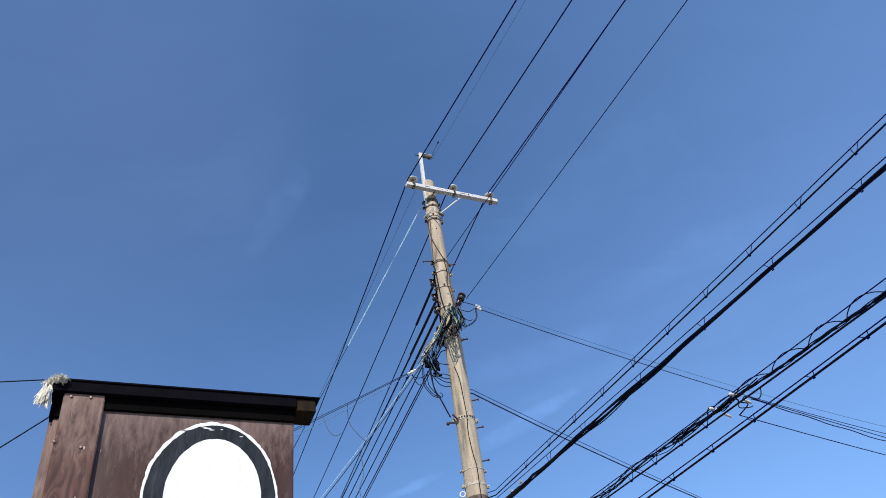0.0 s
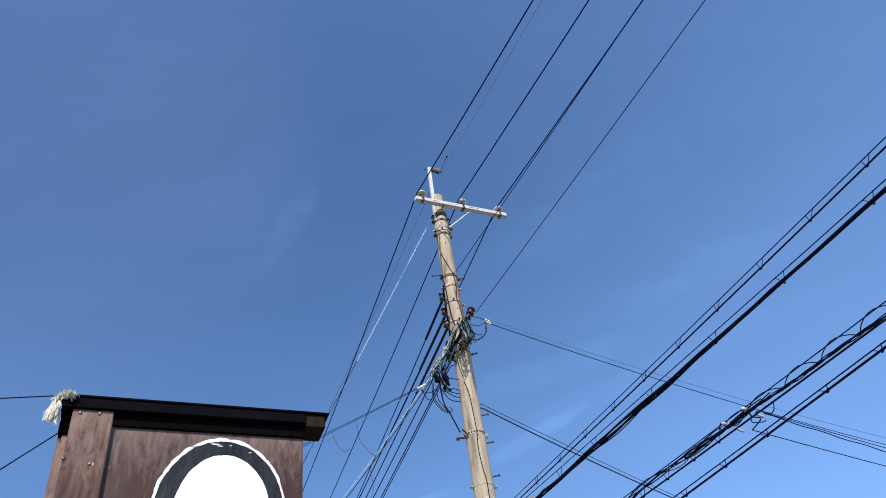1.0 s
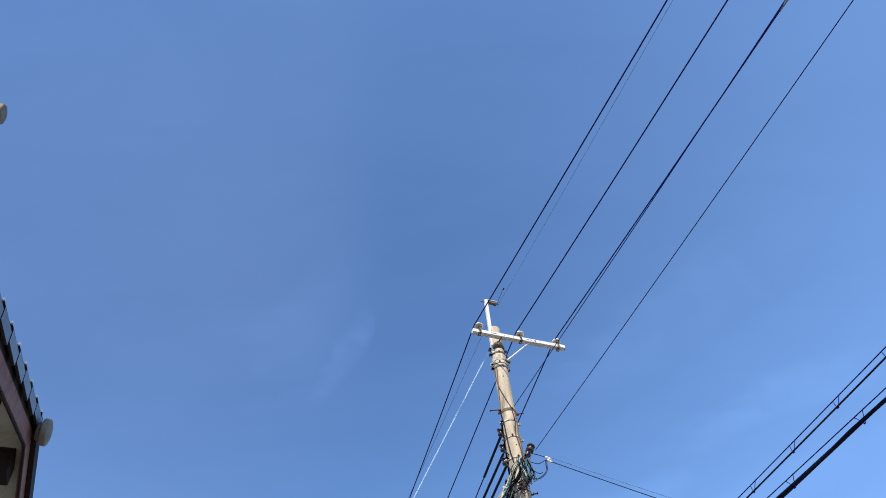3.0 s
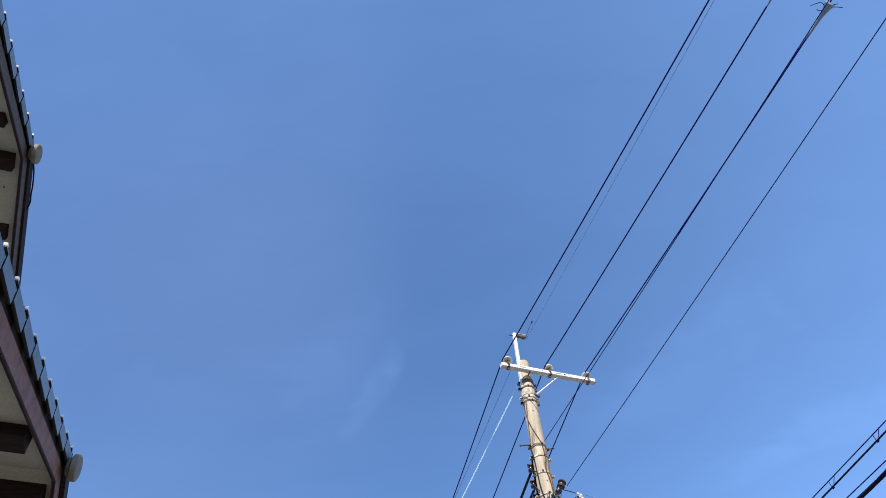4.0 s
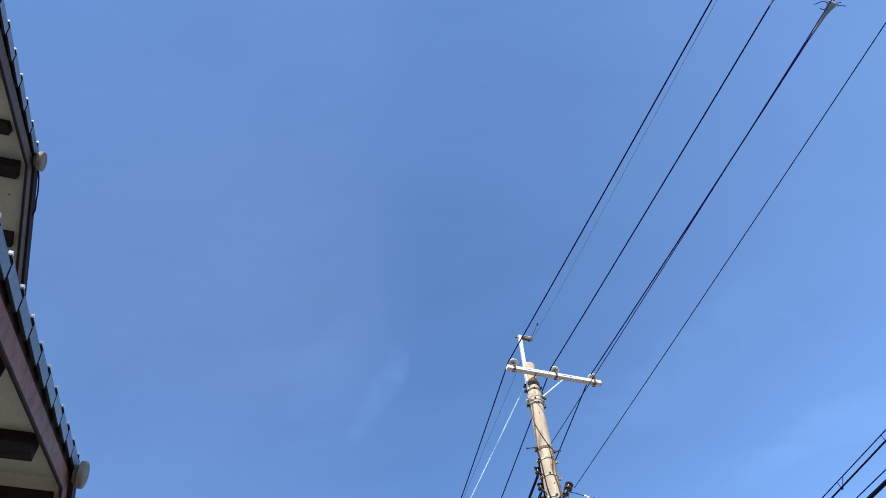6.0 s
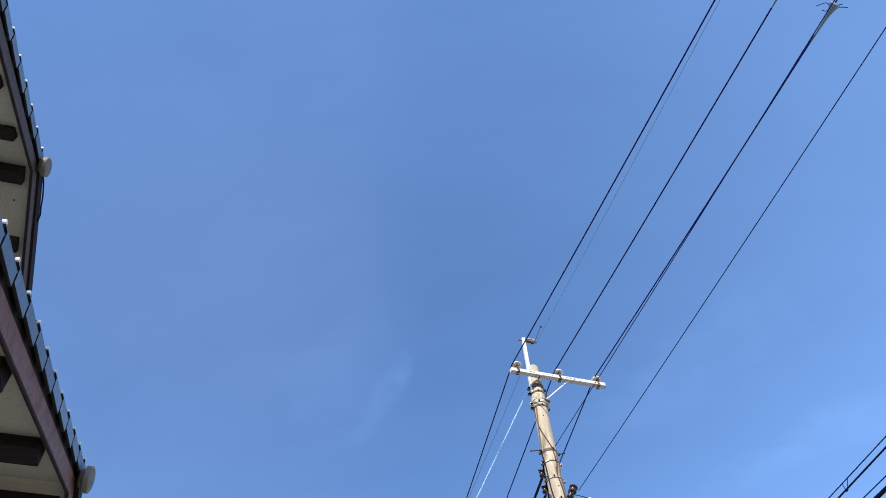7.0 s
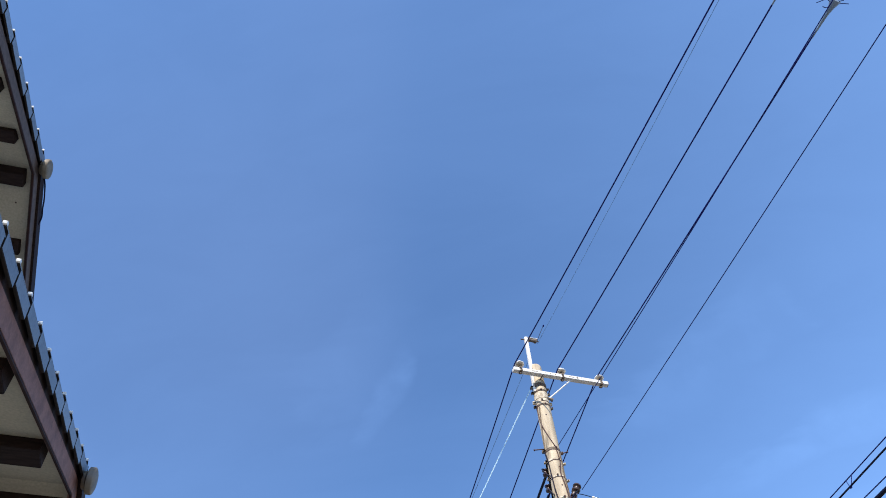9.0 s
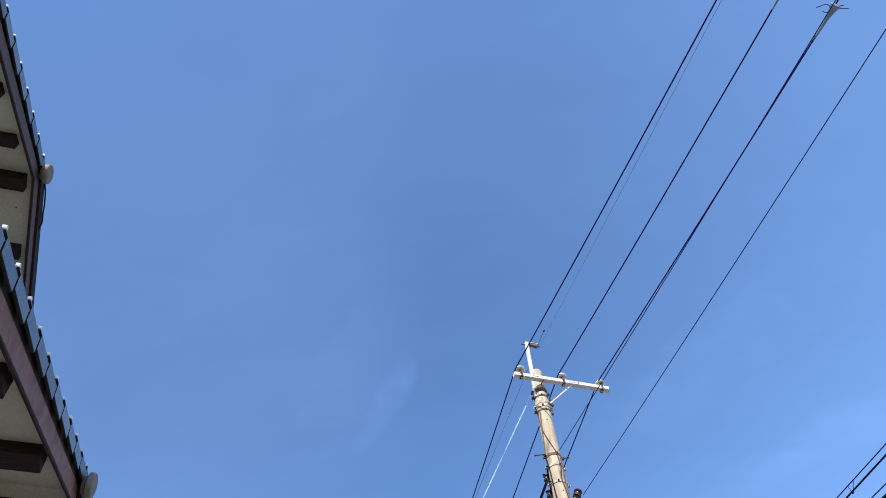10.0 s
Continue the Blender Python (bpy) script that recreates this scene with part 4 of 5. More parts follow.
def aerial(label, top, low, cables, marks, spread, under=0.011, rw=0.0043):
    """top, low: (anchor, az, sag) of messenger and cable; cables: (radius, swing, phase, drop)."""
    body = thing("aerial_cable", label, "cable", TG, top[0])
    def put(name, b, m, lab=""):
        b.transform(Matrix.Translation(-Vector(top[0])))
        return part(name, b, m, body, lab)
    ln = 32
    put("messenger_wire", tube(bmesh.new(), [on_pole(top[0][2])[0]] + span(*top, ln), rw, 6), M_WIRE, "thin messenger wire")
    base = span(*low, ln, n=260)
    h = radians(low[1])
    side = Vector((math.cos(h), -math.sin(h), 0))
    for rr, swing, phase, drop in cables:
        pts = []
        for i, p in enumerate(base):
            s = i / 260 * ln
            k = min(1, s / 0.6) * (1 - 0.55 * min(1, max(0, (s - 2.2) / 1.5)))
            pts.append(p + side * swing * math.sin(s * 2.3 + phase) * k + Z * (swing * 0.8 * math.cos(s * 1.7 + phase) - drop * abs(math.sin(s * math.pi / 0.86))) * k)
        put("cable", tube(bmesh.new(), [on_pole(pts[0].z)[0]] + pts, rr, 9), M_CABLE, "black sheathed cable")
    for s in marks:
        f = s / ln
        def on(w):
            return Vector((w[0][0] + s * math.sin(radians(w[1])), w[0][1] + s * math.cos(radians(w[1])), w[0][2] - 4 * w[2] * f * (1 - f)))
        b = bmesh.new()
        hanger(b, on(top), on(low), Vector((math.sin(h), math.cos(h), 0)), spread, under)
        put("hanger", b, M_WIRE, "bent wire hanger")
    return put


aerial("black telephone cable hung by wire hooks from a messenger", ((0.163, 8.562, 5.069), 152.62, 0.241), ((0.159, 8.562, 5.012), 152.96, 0.287),
       [(0.0064, 0.0, 0, 0)], [0.24 + 0.522 * k for k in range(1, 20)], 0.038)
aerial("thick bundle of black telephone cables below a messenger wire", ((0.147, 8.562, 4.967), 151.16, 0.299), ((0.142, 8.562, 4.864), 150.89, 0.182),
       [(0.0105, 0.012, 0.0, 0.008), (0.0095, 0.016, 2.1, 0.002), (0.0090, 0.017, 4.2, 0.018), (0.0075, 0.019, 3.1, 0.010), (0.0050, 0.020, 5.2, 0.026)],
       [1.2, 1.86, 2.78, 3.66, 4.44, 5.28, 6.2, 7.1, 7.9, 8.8], 0.048, 0.026)
TB_LOW = ((0.142, 8.562, 4.864), 150.89, 0.182)
TC_TOP = ((0.021, 8.562, 4.238), 151.00, 0.283)     # messenger of the third run
TC_LOW = ((0.021, 8.562, 4.147), 151.00, 0.286)     # single cable hung under it
c_put = aerial("black cables wound round a messenger with looping wires", TC_TOP, TC_LOW, [(0.0070, 0.0, 0.0, 0)],
               [0.9, 1.3, 1.75, 2.15, 2.51, 2.85, 3.19, 3.49], 0.060)
aerial("black telephone cable hung below a messenger wire", ((-0.012, 8.562, 3.922), 154.60, 0.433), ((-0.024, 8.562, 3.852), 154.02, 0.314),
       [(0.0074, 0.0, 0, 0)], [1.2, 1.7, 2.2, 2.72, 3.24, 3.72, 4.17, 4.73, 5.17, 5.7, 6.2, 6.7, 7.2], 0.036)


# looping lashing wire and branch joints on the third cable
def on_span(w, s):
    f = s / 32
    return Vector((w[0][0] + s * math.sin(radians(w[1])), w[0][1] + s * math.cos(radians(w[1])), w[0][2] - 4 * w[2] * f * (1 - f)))


closure = thing("cable_closure", "black cable closure with a pale clamp beside the pole", "cable fitting", at=on_span(TB_LOW, 0.12))
cdir = (on_span(TB_LOW, 1.0) - on_span(TB_LOW, 0.0)).normalized()
b = bmesh.new()
lathe(b, [(0.0, 0.012), (0.02, 0.022)] + [(0.03 + 0.016 * k, 0.024 + 0.004 * (k % 2)) for k in range(26)] + [(0.46, 0.022), (0.52, 0.016), (0.56, 0.008)], Z * -0.004, cdir, 12)
part("sleeve", b, M_CABLE, closure)
for s, zz in ((0.26, 0.035), (0.47, 0.05)):
    b = bmesh.new()
    block(b, (0.035, 0.024, 0.03), Matrix.Translation(cdir * s + Z * zz) @ pose(0, 0, 0, 0, 0, -62), 0.006)
    tube(b, [cdir * s + Z * (zz - 0.04), cdir * s + Z * (zz + 0.012)], 0.006, 6)
    part("clamp", b, M_BANDGALV, closure, "pale clamp")


def across(w):
    return Vector((math.cos(radians(w[1])), -math.sin(radians(w[1])), 0))


def wound(s):
    """Middle of the wound wires: close under the messenger near the pole, lower further out."""
    f = min(1.0, max(0.0, (s - 3.7) / 1.2))
    return on_span(TC_TOP, s) - Z * (0.044 + 0.026 * f * f * (3 - 2 * f))


# loose wires wound round the messenger near the pole
for rr, turns, phase, wide, far in ((0.0048, 3.1, 0.0, 0.019, 4.1), (0.0043, 2.3, 1.6, 0.026, 4.0), (0.0050, 1.7, 3.1, 0.016, 3.95), (0.0040, 2.7, 4.4, 0.030, 3.9), (0.0034, 3.9, 5.3, 0.026, 3.8), (0.0034, 3.4, 2.4, 0.032, 3.7)):
    pts = [on_pole(4.2)[0]]
    for k in range(110):
        s = 0.3 + k * (far - 0.3) / 109
        w = wide * min(1, s / 1.2) * (0.8 + 0.4 * math.sin(s * 2.1 + phase))
        pts.append(wound(s) + Z * (w * math.sin(turns * s * 2 + phase) + 0.010) + across(TC_TOP) * w * math.cos(turns * s * 2 + phase))
    c_put("wound_wire", tube(bmesh.new(), pts, rr, 6), M_CABLE, "thin black wire wound round the messenger")
# the same wires drawn tight into a rope further out
for rr, phase, wide in ((0.0060, 0.0, 0.0060), (0.0060, 2.2, 0.0064), (0.0036, 4.1, 0.0105)):
    pts = []
    for k in range(330):
        s = 3.1 + k * 0.03
        a = s * 13 + phase
        pts.append(wound(s) + (Z * math.sin(a) + across(TC_TOP) * math.cos(a)) * wide + Z * 0.004 * math.sin(s * 7))
    c_put("wound_cable", tube(bmesh.new(), pts, rr, 7), M_CABLE, "black cable twisted into a rope")
# loops that spring up from it to the messenger, one after the other
for s0, s1 in ((3.84, 4.20), (4.22, 4.54), (4.56, 4.87), (4.89, 5.19), (5.20, 5.52), (5.54, 5.88), (5.90, 6.25), (6.27, 6.6)):
    pts = []
    for u, h in ((0.0, 0.0), (0.03, 0.27), (0.10, 0.55), (0.24, 0.86), (0.42, 1.00), (0.60, 0.90), (0.80, 0.58), (0.93, 0.22), (1.0, 0.0)):
        s = s0 + (s1 - s0) * u
        top = on_span(TC_TOP, s)
        pts.append(wound(s).lerp(top, h) + across(TC_TOP) * 0.016 * math.sin(math.pi * u))
    c_put("wire_loop", tube(bmesh.new(), arc(pts, 5), 0.0036, 6), M_CABLE, "loop of thin black wire")
for s, lab in ((3.86, "pale branch clamp"), (3.64, "pale branch clamp")):
    p = wound(s) + Z * 0.012
    b = bmesh.new()
    block(b, (0.022, 0.032, 0.022), Matrix.Translation(p) @ pose(0, 0, 0, 10, 0, -TC_LOW[1]), 0.008)
    lathe(b, [(0, 0.007), (0.012, 0.012), (0.03, 0.012), (0.036, 0.005)], p + Vector((-0.022, -0.01, 0.0)), (-0.8, -0.3, 0.2), 10)
    c_put("branch_clamp", b, M_GALV, lab)
    b = bmesh.new()
    w = Vector((0.75, 0.62, -0.12)).normalized()
    lathe(b, [(0, 0.004), (0.01, 0.009), (0.070, 0.010), (0.084, 0.004)], p + w * 0.07 - Z * 0.012, w, 10)
    c_put("wire_grip", b, M_GALV, "pale drop wire grip")
for path in ([(3.55, 0.00, 0), (3.54, 0.050, 0.01), (3.58, 0.066, 0.01), (3.63, 0.040, 0.0)],
             [(3.58, 0.0, 0), (3.62, 0.055, 0.02), (3.74, 0.060, 0.02), (3.84, 0.020, 0)],
             [(3.66, 0.0, 0), (3.71, -0.040, -0.02), (3.77, -0.034, -0.02), (3.80, 0.0, 0)],
             [(3.84, -0.01, 0), (3.87, -0.030, -0.02), (3.90, -0.070, -0.03), (3.96, -0.060, -0.05), (4.02, -0.098, -0.07), (4.09, -0.150, -0.09), (4.14, -0.145, -0.10), (4.17, -0.100, -0.11)],
             [(3.86, -0.02, 0), (3.86, -0.075, -0.02), (3.89, -0.110, -0.04), (4.00, -0.165, -0.08), (4.06, -0.190, -0.12)]):
    b = bmesh.new()
    tube(b, arc([wound(s) + Z * z - across(TC_TOP) * y for s, z, y in path], 7), 0.0038, 6)
    c_put("jumper", b, M_CABLE, "loop of black jumper wire")
b = tube(bmesh.new(), arc([wound(3.84), wound(3.87) - Z * 0.05, wound(3.90) - Z * 0.085 + X * 0.02, Vector((1.906, 5.316, 3.992))], 7), 0.0046, 6)
c_put("jumper", b, M_CABLE, "black jumper wire to a drop wire")
for a, az, sag, rr in (((1.981, 5.191, 4.042), 53.63, 0.213, 0.0040), ((2.003, 5.197, 4.042), 54.86, 0.207, 0.0034), ((1.906, 5.316, 3.992), 55.11, 0.204, 0.0038)):
    base = span(a, az, sag, 12, n=120)
    if rr == 0.0040:
        base = [p + Z * 0.005 * math.sin(i * 1.3) for i, p in enumerate(base)]
    wire("thin drop wire branching off the telephone cables", base, rr, M_WIRE)

# ---- tangle of leads on the pole ----
random.seed(11)
tangle = thing("wire_tangle", "tangle of black, green and pale leads tied round the pole", "wires", at=(-0.07, 8.56, 7.4))


def strand(pts, r, m, label=""):
    b = tube(bmesh.new(), arc(pts, 7), r, 6)
    b.transform(Matrix.Translation(-Vector((-0.07, 8.56, 7.4))))
    return part("lead", b, m, tangle, label)


BLACK, DARK, GREEN, GREYL, PALE, CREAM, BLUE, BROWN = ((M_CABLE, "black lead"), (M_BLACK, "black lead"), (M_TEAL, "green lead"), (M_GREY, "grey lead"), (M_BANDGALV, "pale lead"),
                                                       (M_SOFFIT, "cream lead"), (M_CYAN, "pale blue lead"), (M_RUST, "brown lead"))


def sheaf(path, spread, count, looks, radii, fray=0.35):
    """Leads that run together along a path, each keeping its own place in the sheaf, with a little play."""
    for k in range(count):
        m, lab = looks[k % len(looks)]
        o = Vector((random.uniform(-1, 1), random.uniform(-1.2, 0.6), random.uniform(-1, 1))) * spread
        i, j = random.choice((0, 0, 1)), len(path) - random.choice((0, 0, 1, 1))
        pts = [Vector(p) + o * (0.7 + 0.5 * q / len(path)) + Vector((random.uniform(-1, 1), random.uniform(-1, 0.6), random.uniform(-1, 1))) * spread * fray for q, p in enumerate(path)][i:j]
        strand(pts, random.choice(radii), m, lab)


# pale sheaf that crosses the shaft and slants down to the dead ends beside it
MAIN = [(0.009, 8.49, 7.593), (-0.053, 8.46, 7.498), (-0.133, 8.46, 7.347), (-0.212, 8.47, 7.200), (-0.269, 8.49, 7.124), (-0.366, 8.50, 7.012), (-0.440, 8.50, 6.885), (-0.485, 8.50, 6.795)]
sheaf(MAIN, 0.022, 11, [CREAM, GREEN, PALE, BLACK, GREEN, PALE], (0.0045, 0.006, 0.007))
sheaf(MAIN[3:], 0.040, 10, [GREEN, BLACK, BLUE, PALE, BLACK], (0.003, 0.004, 0.005), 0.6)
# dark sheaf from the brown rack, in the shade under it
sheaf([(0.131, 8.47, 7.641), (0.052, 8.44, 7.517), (-0.064, 8.44, 7.284), (-0.175, 8.46, 7.173), (-0.271, 8.48, 6.976), (-0.33, 8.50, 6.84)], 0.034, 9, [BLACK, DARK, BROWN, GREEN], (0.005, 0.006, 0.008), 0.75)
# green and pale leads hanging down before the shaft, bellied out over the street
EYE = Vector((0, 0, 1.57))


def bellied(pts, k):
    """The inner points brought out towards the street."""
    return [Vector(p) if i in (0, len(pts) - 1) else EYE + (Vector(p) - EYE) * k for i, p in enumerate(pts)]


for k in (0.985, 0.970, 0.958):
    sheaf(bellied([(0.006, 8.51, 7.600), (0.012, 8.48, 7.470), (0.030, 8.48, 7.350), (0.050, 8.48, 7.270), (0.057, 8.51, 7.208)], k), 0.030, 5, [GREEN, PALE, BLACK, GREEN, DARK], (0.004, 0.005, 0.006), 0.6)
    sheaf(bellied([(0.060, 8.51, 7.560), (0.098, 8.48, 7.430), (0.100, 8.48, 7.340), (0.080, 8.48, 7.270), (0.030, 8.50, 7.220)], k), 0.024, 4, [GREEN, BLACK, GREYL, DARK], (0.004, 0.005, 0.007), 0.7)
    sheaf(bellied([(-0.030, 8.52, 7.640), (-0.060, 8.49, 7.520), (-0.110, 8.49, 7.430), (-0.150, 8.52, 7.330)], k), 0.026, 3, [GREEN, CREAM, BLACK], (0.004, 0.006), 0.6)
# ends turned up in small uneven loops
for k in range(9):
    c = Vector((-0.045 + random.uniform(-0.05, 0.04), 8.37 + random.uniform(-0.10, 0.06), 7.085 + random.uniform(-0.04, 0.07)))
    a0, r1, r2 = random.uniform(1.2, 2.4), random.uniform(0.022, 0.045), random.uniform(0.04, 0.08)
    ring_ = [c + Vector((r1 * math.cos(a) + random.uniform(-0.010, 0.010), 0.03 * math.sin(a * 0.7), r2 * math.sin(a) + random.uniform(-0.012, 0.012))) for a in np.linspace(a0, a0 - random.uniform(3.0, 5.2), 7)]
    strand([Vector((-0.06, 8.47, 7.22)) + Vector((random.uniform(-0.04, 0.04), 0, random.uniform(-0.03, 0.05)))] + ring_, random.choice((0.004, 0.005, 0.006)), *random.choice((BLACK, BROWN, DARK)))
# blobs added out in front to thicken the tangle's shadow on the shaft
for p, w in (((0.050, 8.16, 7.16), (0.2, 0.1, -1)), ((0.020, 8.20, 7.22), (-0.1, 0.1, -1)), ((0.075, 8.24, 7.20), (0.1, 0, -1))):
    b = lathe(bmesh.new(), [(0, 0.008), (0.01, 0.017), (0.05, 0.019), (0.09, 0.016), (0.10, 0.006)], p, w, 9)
    b.transform(Matrix.Translation(-Vector((-0.07, 8.56, 7.4))))
    part("joint", b, M_TEAL, tangle, "added green blob that shades the shaft")
# loops to the dead-end insulators of the service wires
for pts, m in (([(0.05, 8.52, 7.58), (0.136, 8.52, 7.522), (0.207, 8.52, 7.493), (0.286, 8.52, 7.524), (0.335, 8.54, 7.551)], M_CABLE),
               ([(0.300, 8.53, 7.535), (0.292, 8.52, 7.480), (0.290, 8.52, 7.400), (0.250, 8.51, 7.325), (0.190, 8.50, 7.280), (0.124, 8.50, 7.254), (0.094, 8.50, 7.304)], M_CABLE),
               ([(0.310, 8.53, 7.530), (0.305, 8.52, 7.460), (0.296, 8.52, 7.380), (0.240, 8.51, 7.300), (0.170, 8.50, 7.262), (0.110, 8.50, 7.290)], M_CABLE),
               ([(0.08, 8.51, 7.46), (0.15, 8.49, 7.36), (0.20, 8.49, 7.33), (0.235, 8.50, 7.345)], M_CABLE),
               ([(0.06, 8.51, 7.40), (0.13, 8.49, 7.30), (0.16, 8.49, 7.25), (0.10, 8.50, 7.23)], M_TEAL)):
    strand([Vector(p) for p in pts], 0.0046, m, "looped lead")
# drop-wire clamps and joints in the lower knot
for p, w, ln, rr, m, lab in (((-0.470, 8.52, 6.890), (0.4, 0.1, -1), 0.13, 0.016, M_CABLE, "black joint"), ((-0.425, 8.51, 6.860), (0.3, 0.0, -1), 0.14, 0.020, M_CABLE, "black joint"),
                             ((-0.450, 8.50, 6.760), (1, 0.1, -0.35), 0.10, 0.018, M_BLACK, "black joint"), ((-0.345, 8.52, 6.850), (0.35, 0.1, -1), 0.15, 0.022, M_CABLE, "black joint"),
                             ((-0.300, 8.53, 6.790), (0.2, 0.1, -1), 0.11, 0.017, M_BLACK, "black joint"), ((-0.360, 8.52, 6.655), (1, 0.0, -0.5), 0.12, 0.016, M_CABLE, "black joint"),
                             ((-0.485, 8.50, 6.850), (0.5, 0.0, -1), 0.08, 0.011, M_TEAL, "green joint"), ((-0.395, 8.49, 6.900), (0.2, 0.0, -1), 0.07, 0.010, M_BANDGALV, "pale joint"),
                             ((-0.245, 8.46, 7.165), (-0.6, -0.1, 0.5), 0.05, 0.018, M_SOFFIT, "cream joint"), ((-0.285, 8.47, 7.110), (-0.6, 0, -1), 0.07, 0.014, M_SOFFIT, "cream joint")):
    b = lathe(bmesh.new(), [(0, rr * 0.5), (0.008, rr), (ln * 0.45, rr), (ln * 0.5, rr * 0.75), (ln * 0.55, rr), (ln - 0.01, rr * 0.9), (ln, rr * 0.4)], p, w, 9)
    b.transform(Matrix.Translation(-Vector((-0.07, 8.56, 7.4))))
    part("joint", b, m, tangle, lab)
sheaf([(-0.42, 8.52, 6.93), (-0.40, 8.51, 6.83), (-0.37, 8.51, 6.74), (-0.35, 8.52, 6.65)], 0.050, 9, [BLACK, GREEN, BLACK, DARK], (0.005, 0.007), 0.7)
sheaf([(-0.31, 8.53, 6.95), (-0.31, 8.52, 6.83), (-0.29, 8.52, 6.72), (-0.32, 8.52, 6.62)], 0.035, 7, [BLACK, DARK], (0.006, 0.008), 0.6)
# thin leads across to the shaft
for pts in ([(-0.33, 8.53, 6.80), (-0.251, 8.53, 6.779), (-0.146, 8.56, 6.761)], [(-0.36, 8.53, 6.65), (-0.279, 8.53, 6.634), (-0.216, 8.54, 6.628), (-0.150, 8.56, 6.598)],
            [(-0.37, 8.53, 6.63), (-0.309, 8.53, 6.585), (-0.238, 8.54, 6.527), (-0.160, 8.56, 6.506)], [(-0.41, 8.53, 6.70), (-0.374, 8.53, 6.637), (-0.306, 8.53, 6.504), (-0.237, 8.54, 6.457), (-0.165, 8.56, 6.454)],
            [(-0.34, 8.53, 6.62), (-0.290, 8.53, 6.600), (-0.225, 8.54, 6.570), (-0.155, 8.56, 6.560)]):
    strand([Vector(p) for p in pts], 0.0052, M_CABLE, "black lead tied to the shaft")
# loops hanging under the knot
for pts in ([(-0.484, 8.53, 6.780), (-0.492, 8.52, 6.523), (-0.425, 8.52, 6.380), (-0.363, 8.52, 6.317), (-0.295, 8.52, 6.305), (-0.279, 8.52, 6.341), (-0.310, 8.52, 6.373)],
            [(-0.470, 8.53, 6.760), (-0.476, 8.52, 6.540), (-0.415, 8.52, 6.400), (-0.350, 8.52, 6.330), (-0.310, 8.52, 6.330)],
            [(-0.429, 8.52, 6.700), (-0.434, 8.52, 6.513), (-0.377, 8.52, 6.397), (-0.350, 8.52, 6.360)],
            [(-0.397, 8.52, 6.680), (-0.379, 8.52, 6.477), (-0.340, 8.52, 6.313), (-0.300, 8.52, 6.320)],
            [(-0.632, 8.53, 6.680), (-0.570, 8.52, 6.625), (-0.505, 8.52, 6.620), (-0.443, 8.52, 6.660)],
            [(-0.620, 8.53, 6.690), (-0.580, 8.52, 6.560), (-0.520, 8.52, 6.520), (-0.470, 8.52, 6.640)]):
    strand([Vector(p) for p in pts], 0.0050, M_CABLE, "black lead in a loop")
strand([Vector(p) for p in ((-0.39, 8.52, 6.72), (-0.382, 8.52, 6.640), (-0.371, 8.52, 6.449), (-0.309, 8.53, 6.281), (-0.224, 8.55, 6.037))], 0.0085, M_CABLE, "thick black lead")
# dead-end insulators of the service wires
for p, w, m in ((Vector((0.335, 8.56, 7.580)), Vector((0.8, 0.55, -0.25)), M_PORCELAIN), (Vector((0.345, 8.56, 7.535)), Vector((0.8, 0.55, -0.25)), M_PORCELAIN),
                (Vector((-0.640, 8.56, 6.735)), Vector((-0.95, 0.3, -0.1)), M_PORCELAIN), (Vector((-0.605, 8.56, 6.755)), Vector((-0.95, 0.3, -0.1)), M_PORCELAIN)):
    b = bmesh.new()
    lathe(b, [(-0.04, 0.006), (-0.035, 0.014), (-0.018, 0.019), (0.0, 0.011), (0.018, 0.019), (0.035, 0.014), (0.045, 0.007)], p, w, 12)
    b.transform(Matrix.Translation(-Vector((-0.07, 8.56, 7.4))))
    part("insulator", b, m, tangle, "white dead-end insulator")
strand([Vector((0.14, 8.52, 7.66)), Vector((0.22, 8.53, 7.63)), Vector((0.33, 8.56, 7.585))], 0.005, M_CABLE, "tie wire")
strand([Vector((-0.44, 8.56, 6.86)), Vector((-0.53, 8.56, 6.79)), Vector((-0.62, 8.56, 6.74))], 0.006, M_GREY, "tie wire")
# thin loops hanging between the drop wires
for pts in ([(-1.843, 8.90, 6.555), (-1.776, 8.883, 6.325), (-1.708, 8.883, 6.221), (-1.652, 8.883, 6.203), (-1.602, 8.883, 6.226)],
            [(-1.503, 8.84, 6.60), (-1.500, 8.883, 6.372), (-1.412, 8.883, 6.201), (-1.326, 8.883, 6.094), (-1.292, 8.883, 6.074)],
            [(-1.373, 8.883, 5.90), (-1.350, 8.883, 5.656), (-1.407, 8.883, 5.489), (-1.400, 8.883, 5.37)]):
    strand([Vector(p) for p in pts], 0.004, M_GREY, "thin hanging loop")

# spacer on the high-voltage wire, with its tails
SPAN3 = ((0.793, 8.895, 9.873), 150.13, 0.459)
g = on_span(SPAN3, 5.885)
spacer = thing("line_cover", "grey plastic line cover with wire tails on the high-voltage wire", "line fitting", at=g)
along = (on_span(SPAN3, 6.0) - on_span(SPAN3, 5.0)).normalized()
side = along.cross(Z).normalized()
b = bmesh.new()
lathe(b, [(-0.31, 0.009), (-0.24, 0.0115), (-0.12, 0.015), (-0.02, 0.021), (0.05, 0.036), (0.10, 0.054), (0.13, 0.060), (0.14, 0.030)], -side * 0.004, along, 12)
part("sleeve", b, M_COVER, spacer, "pale grey flared cover")
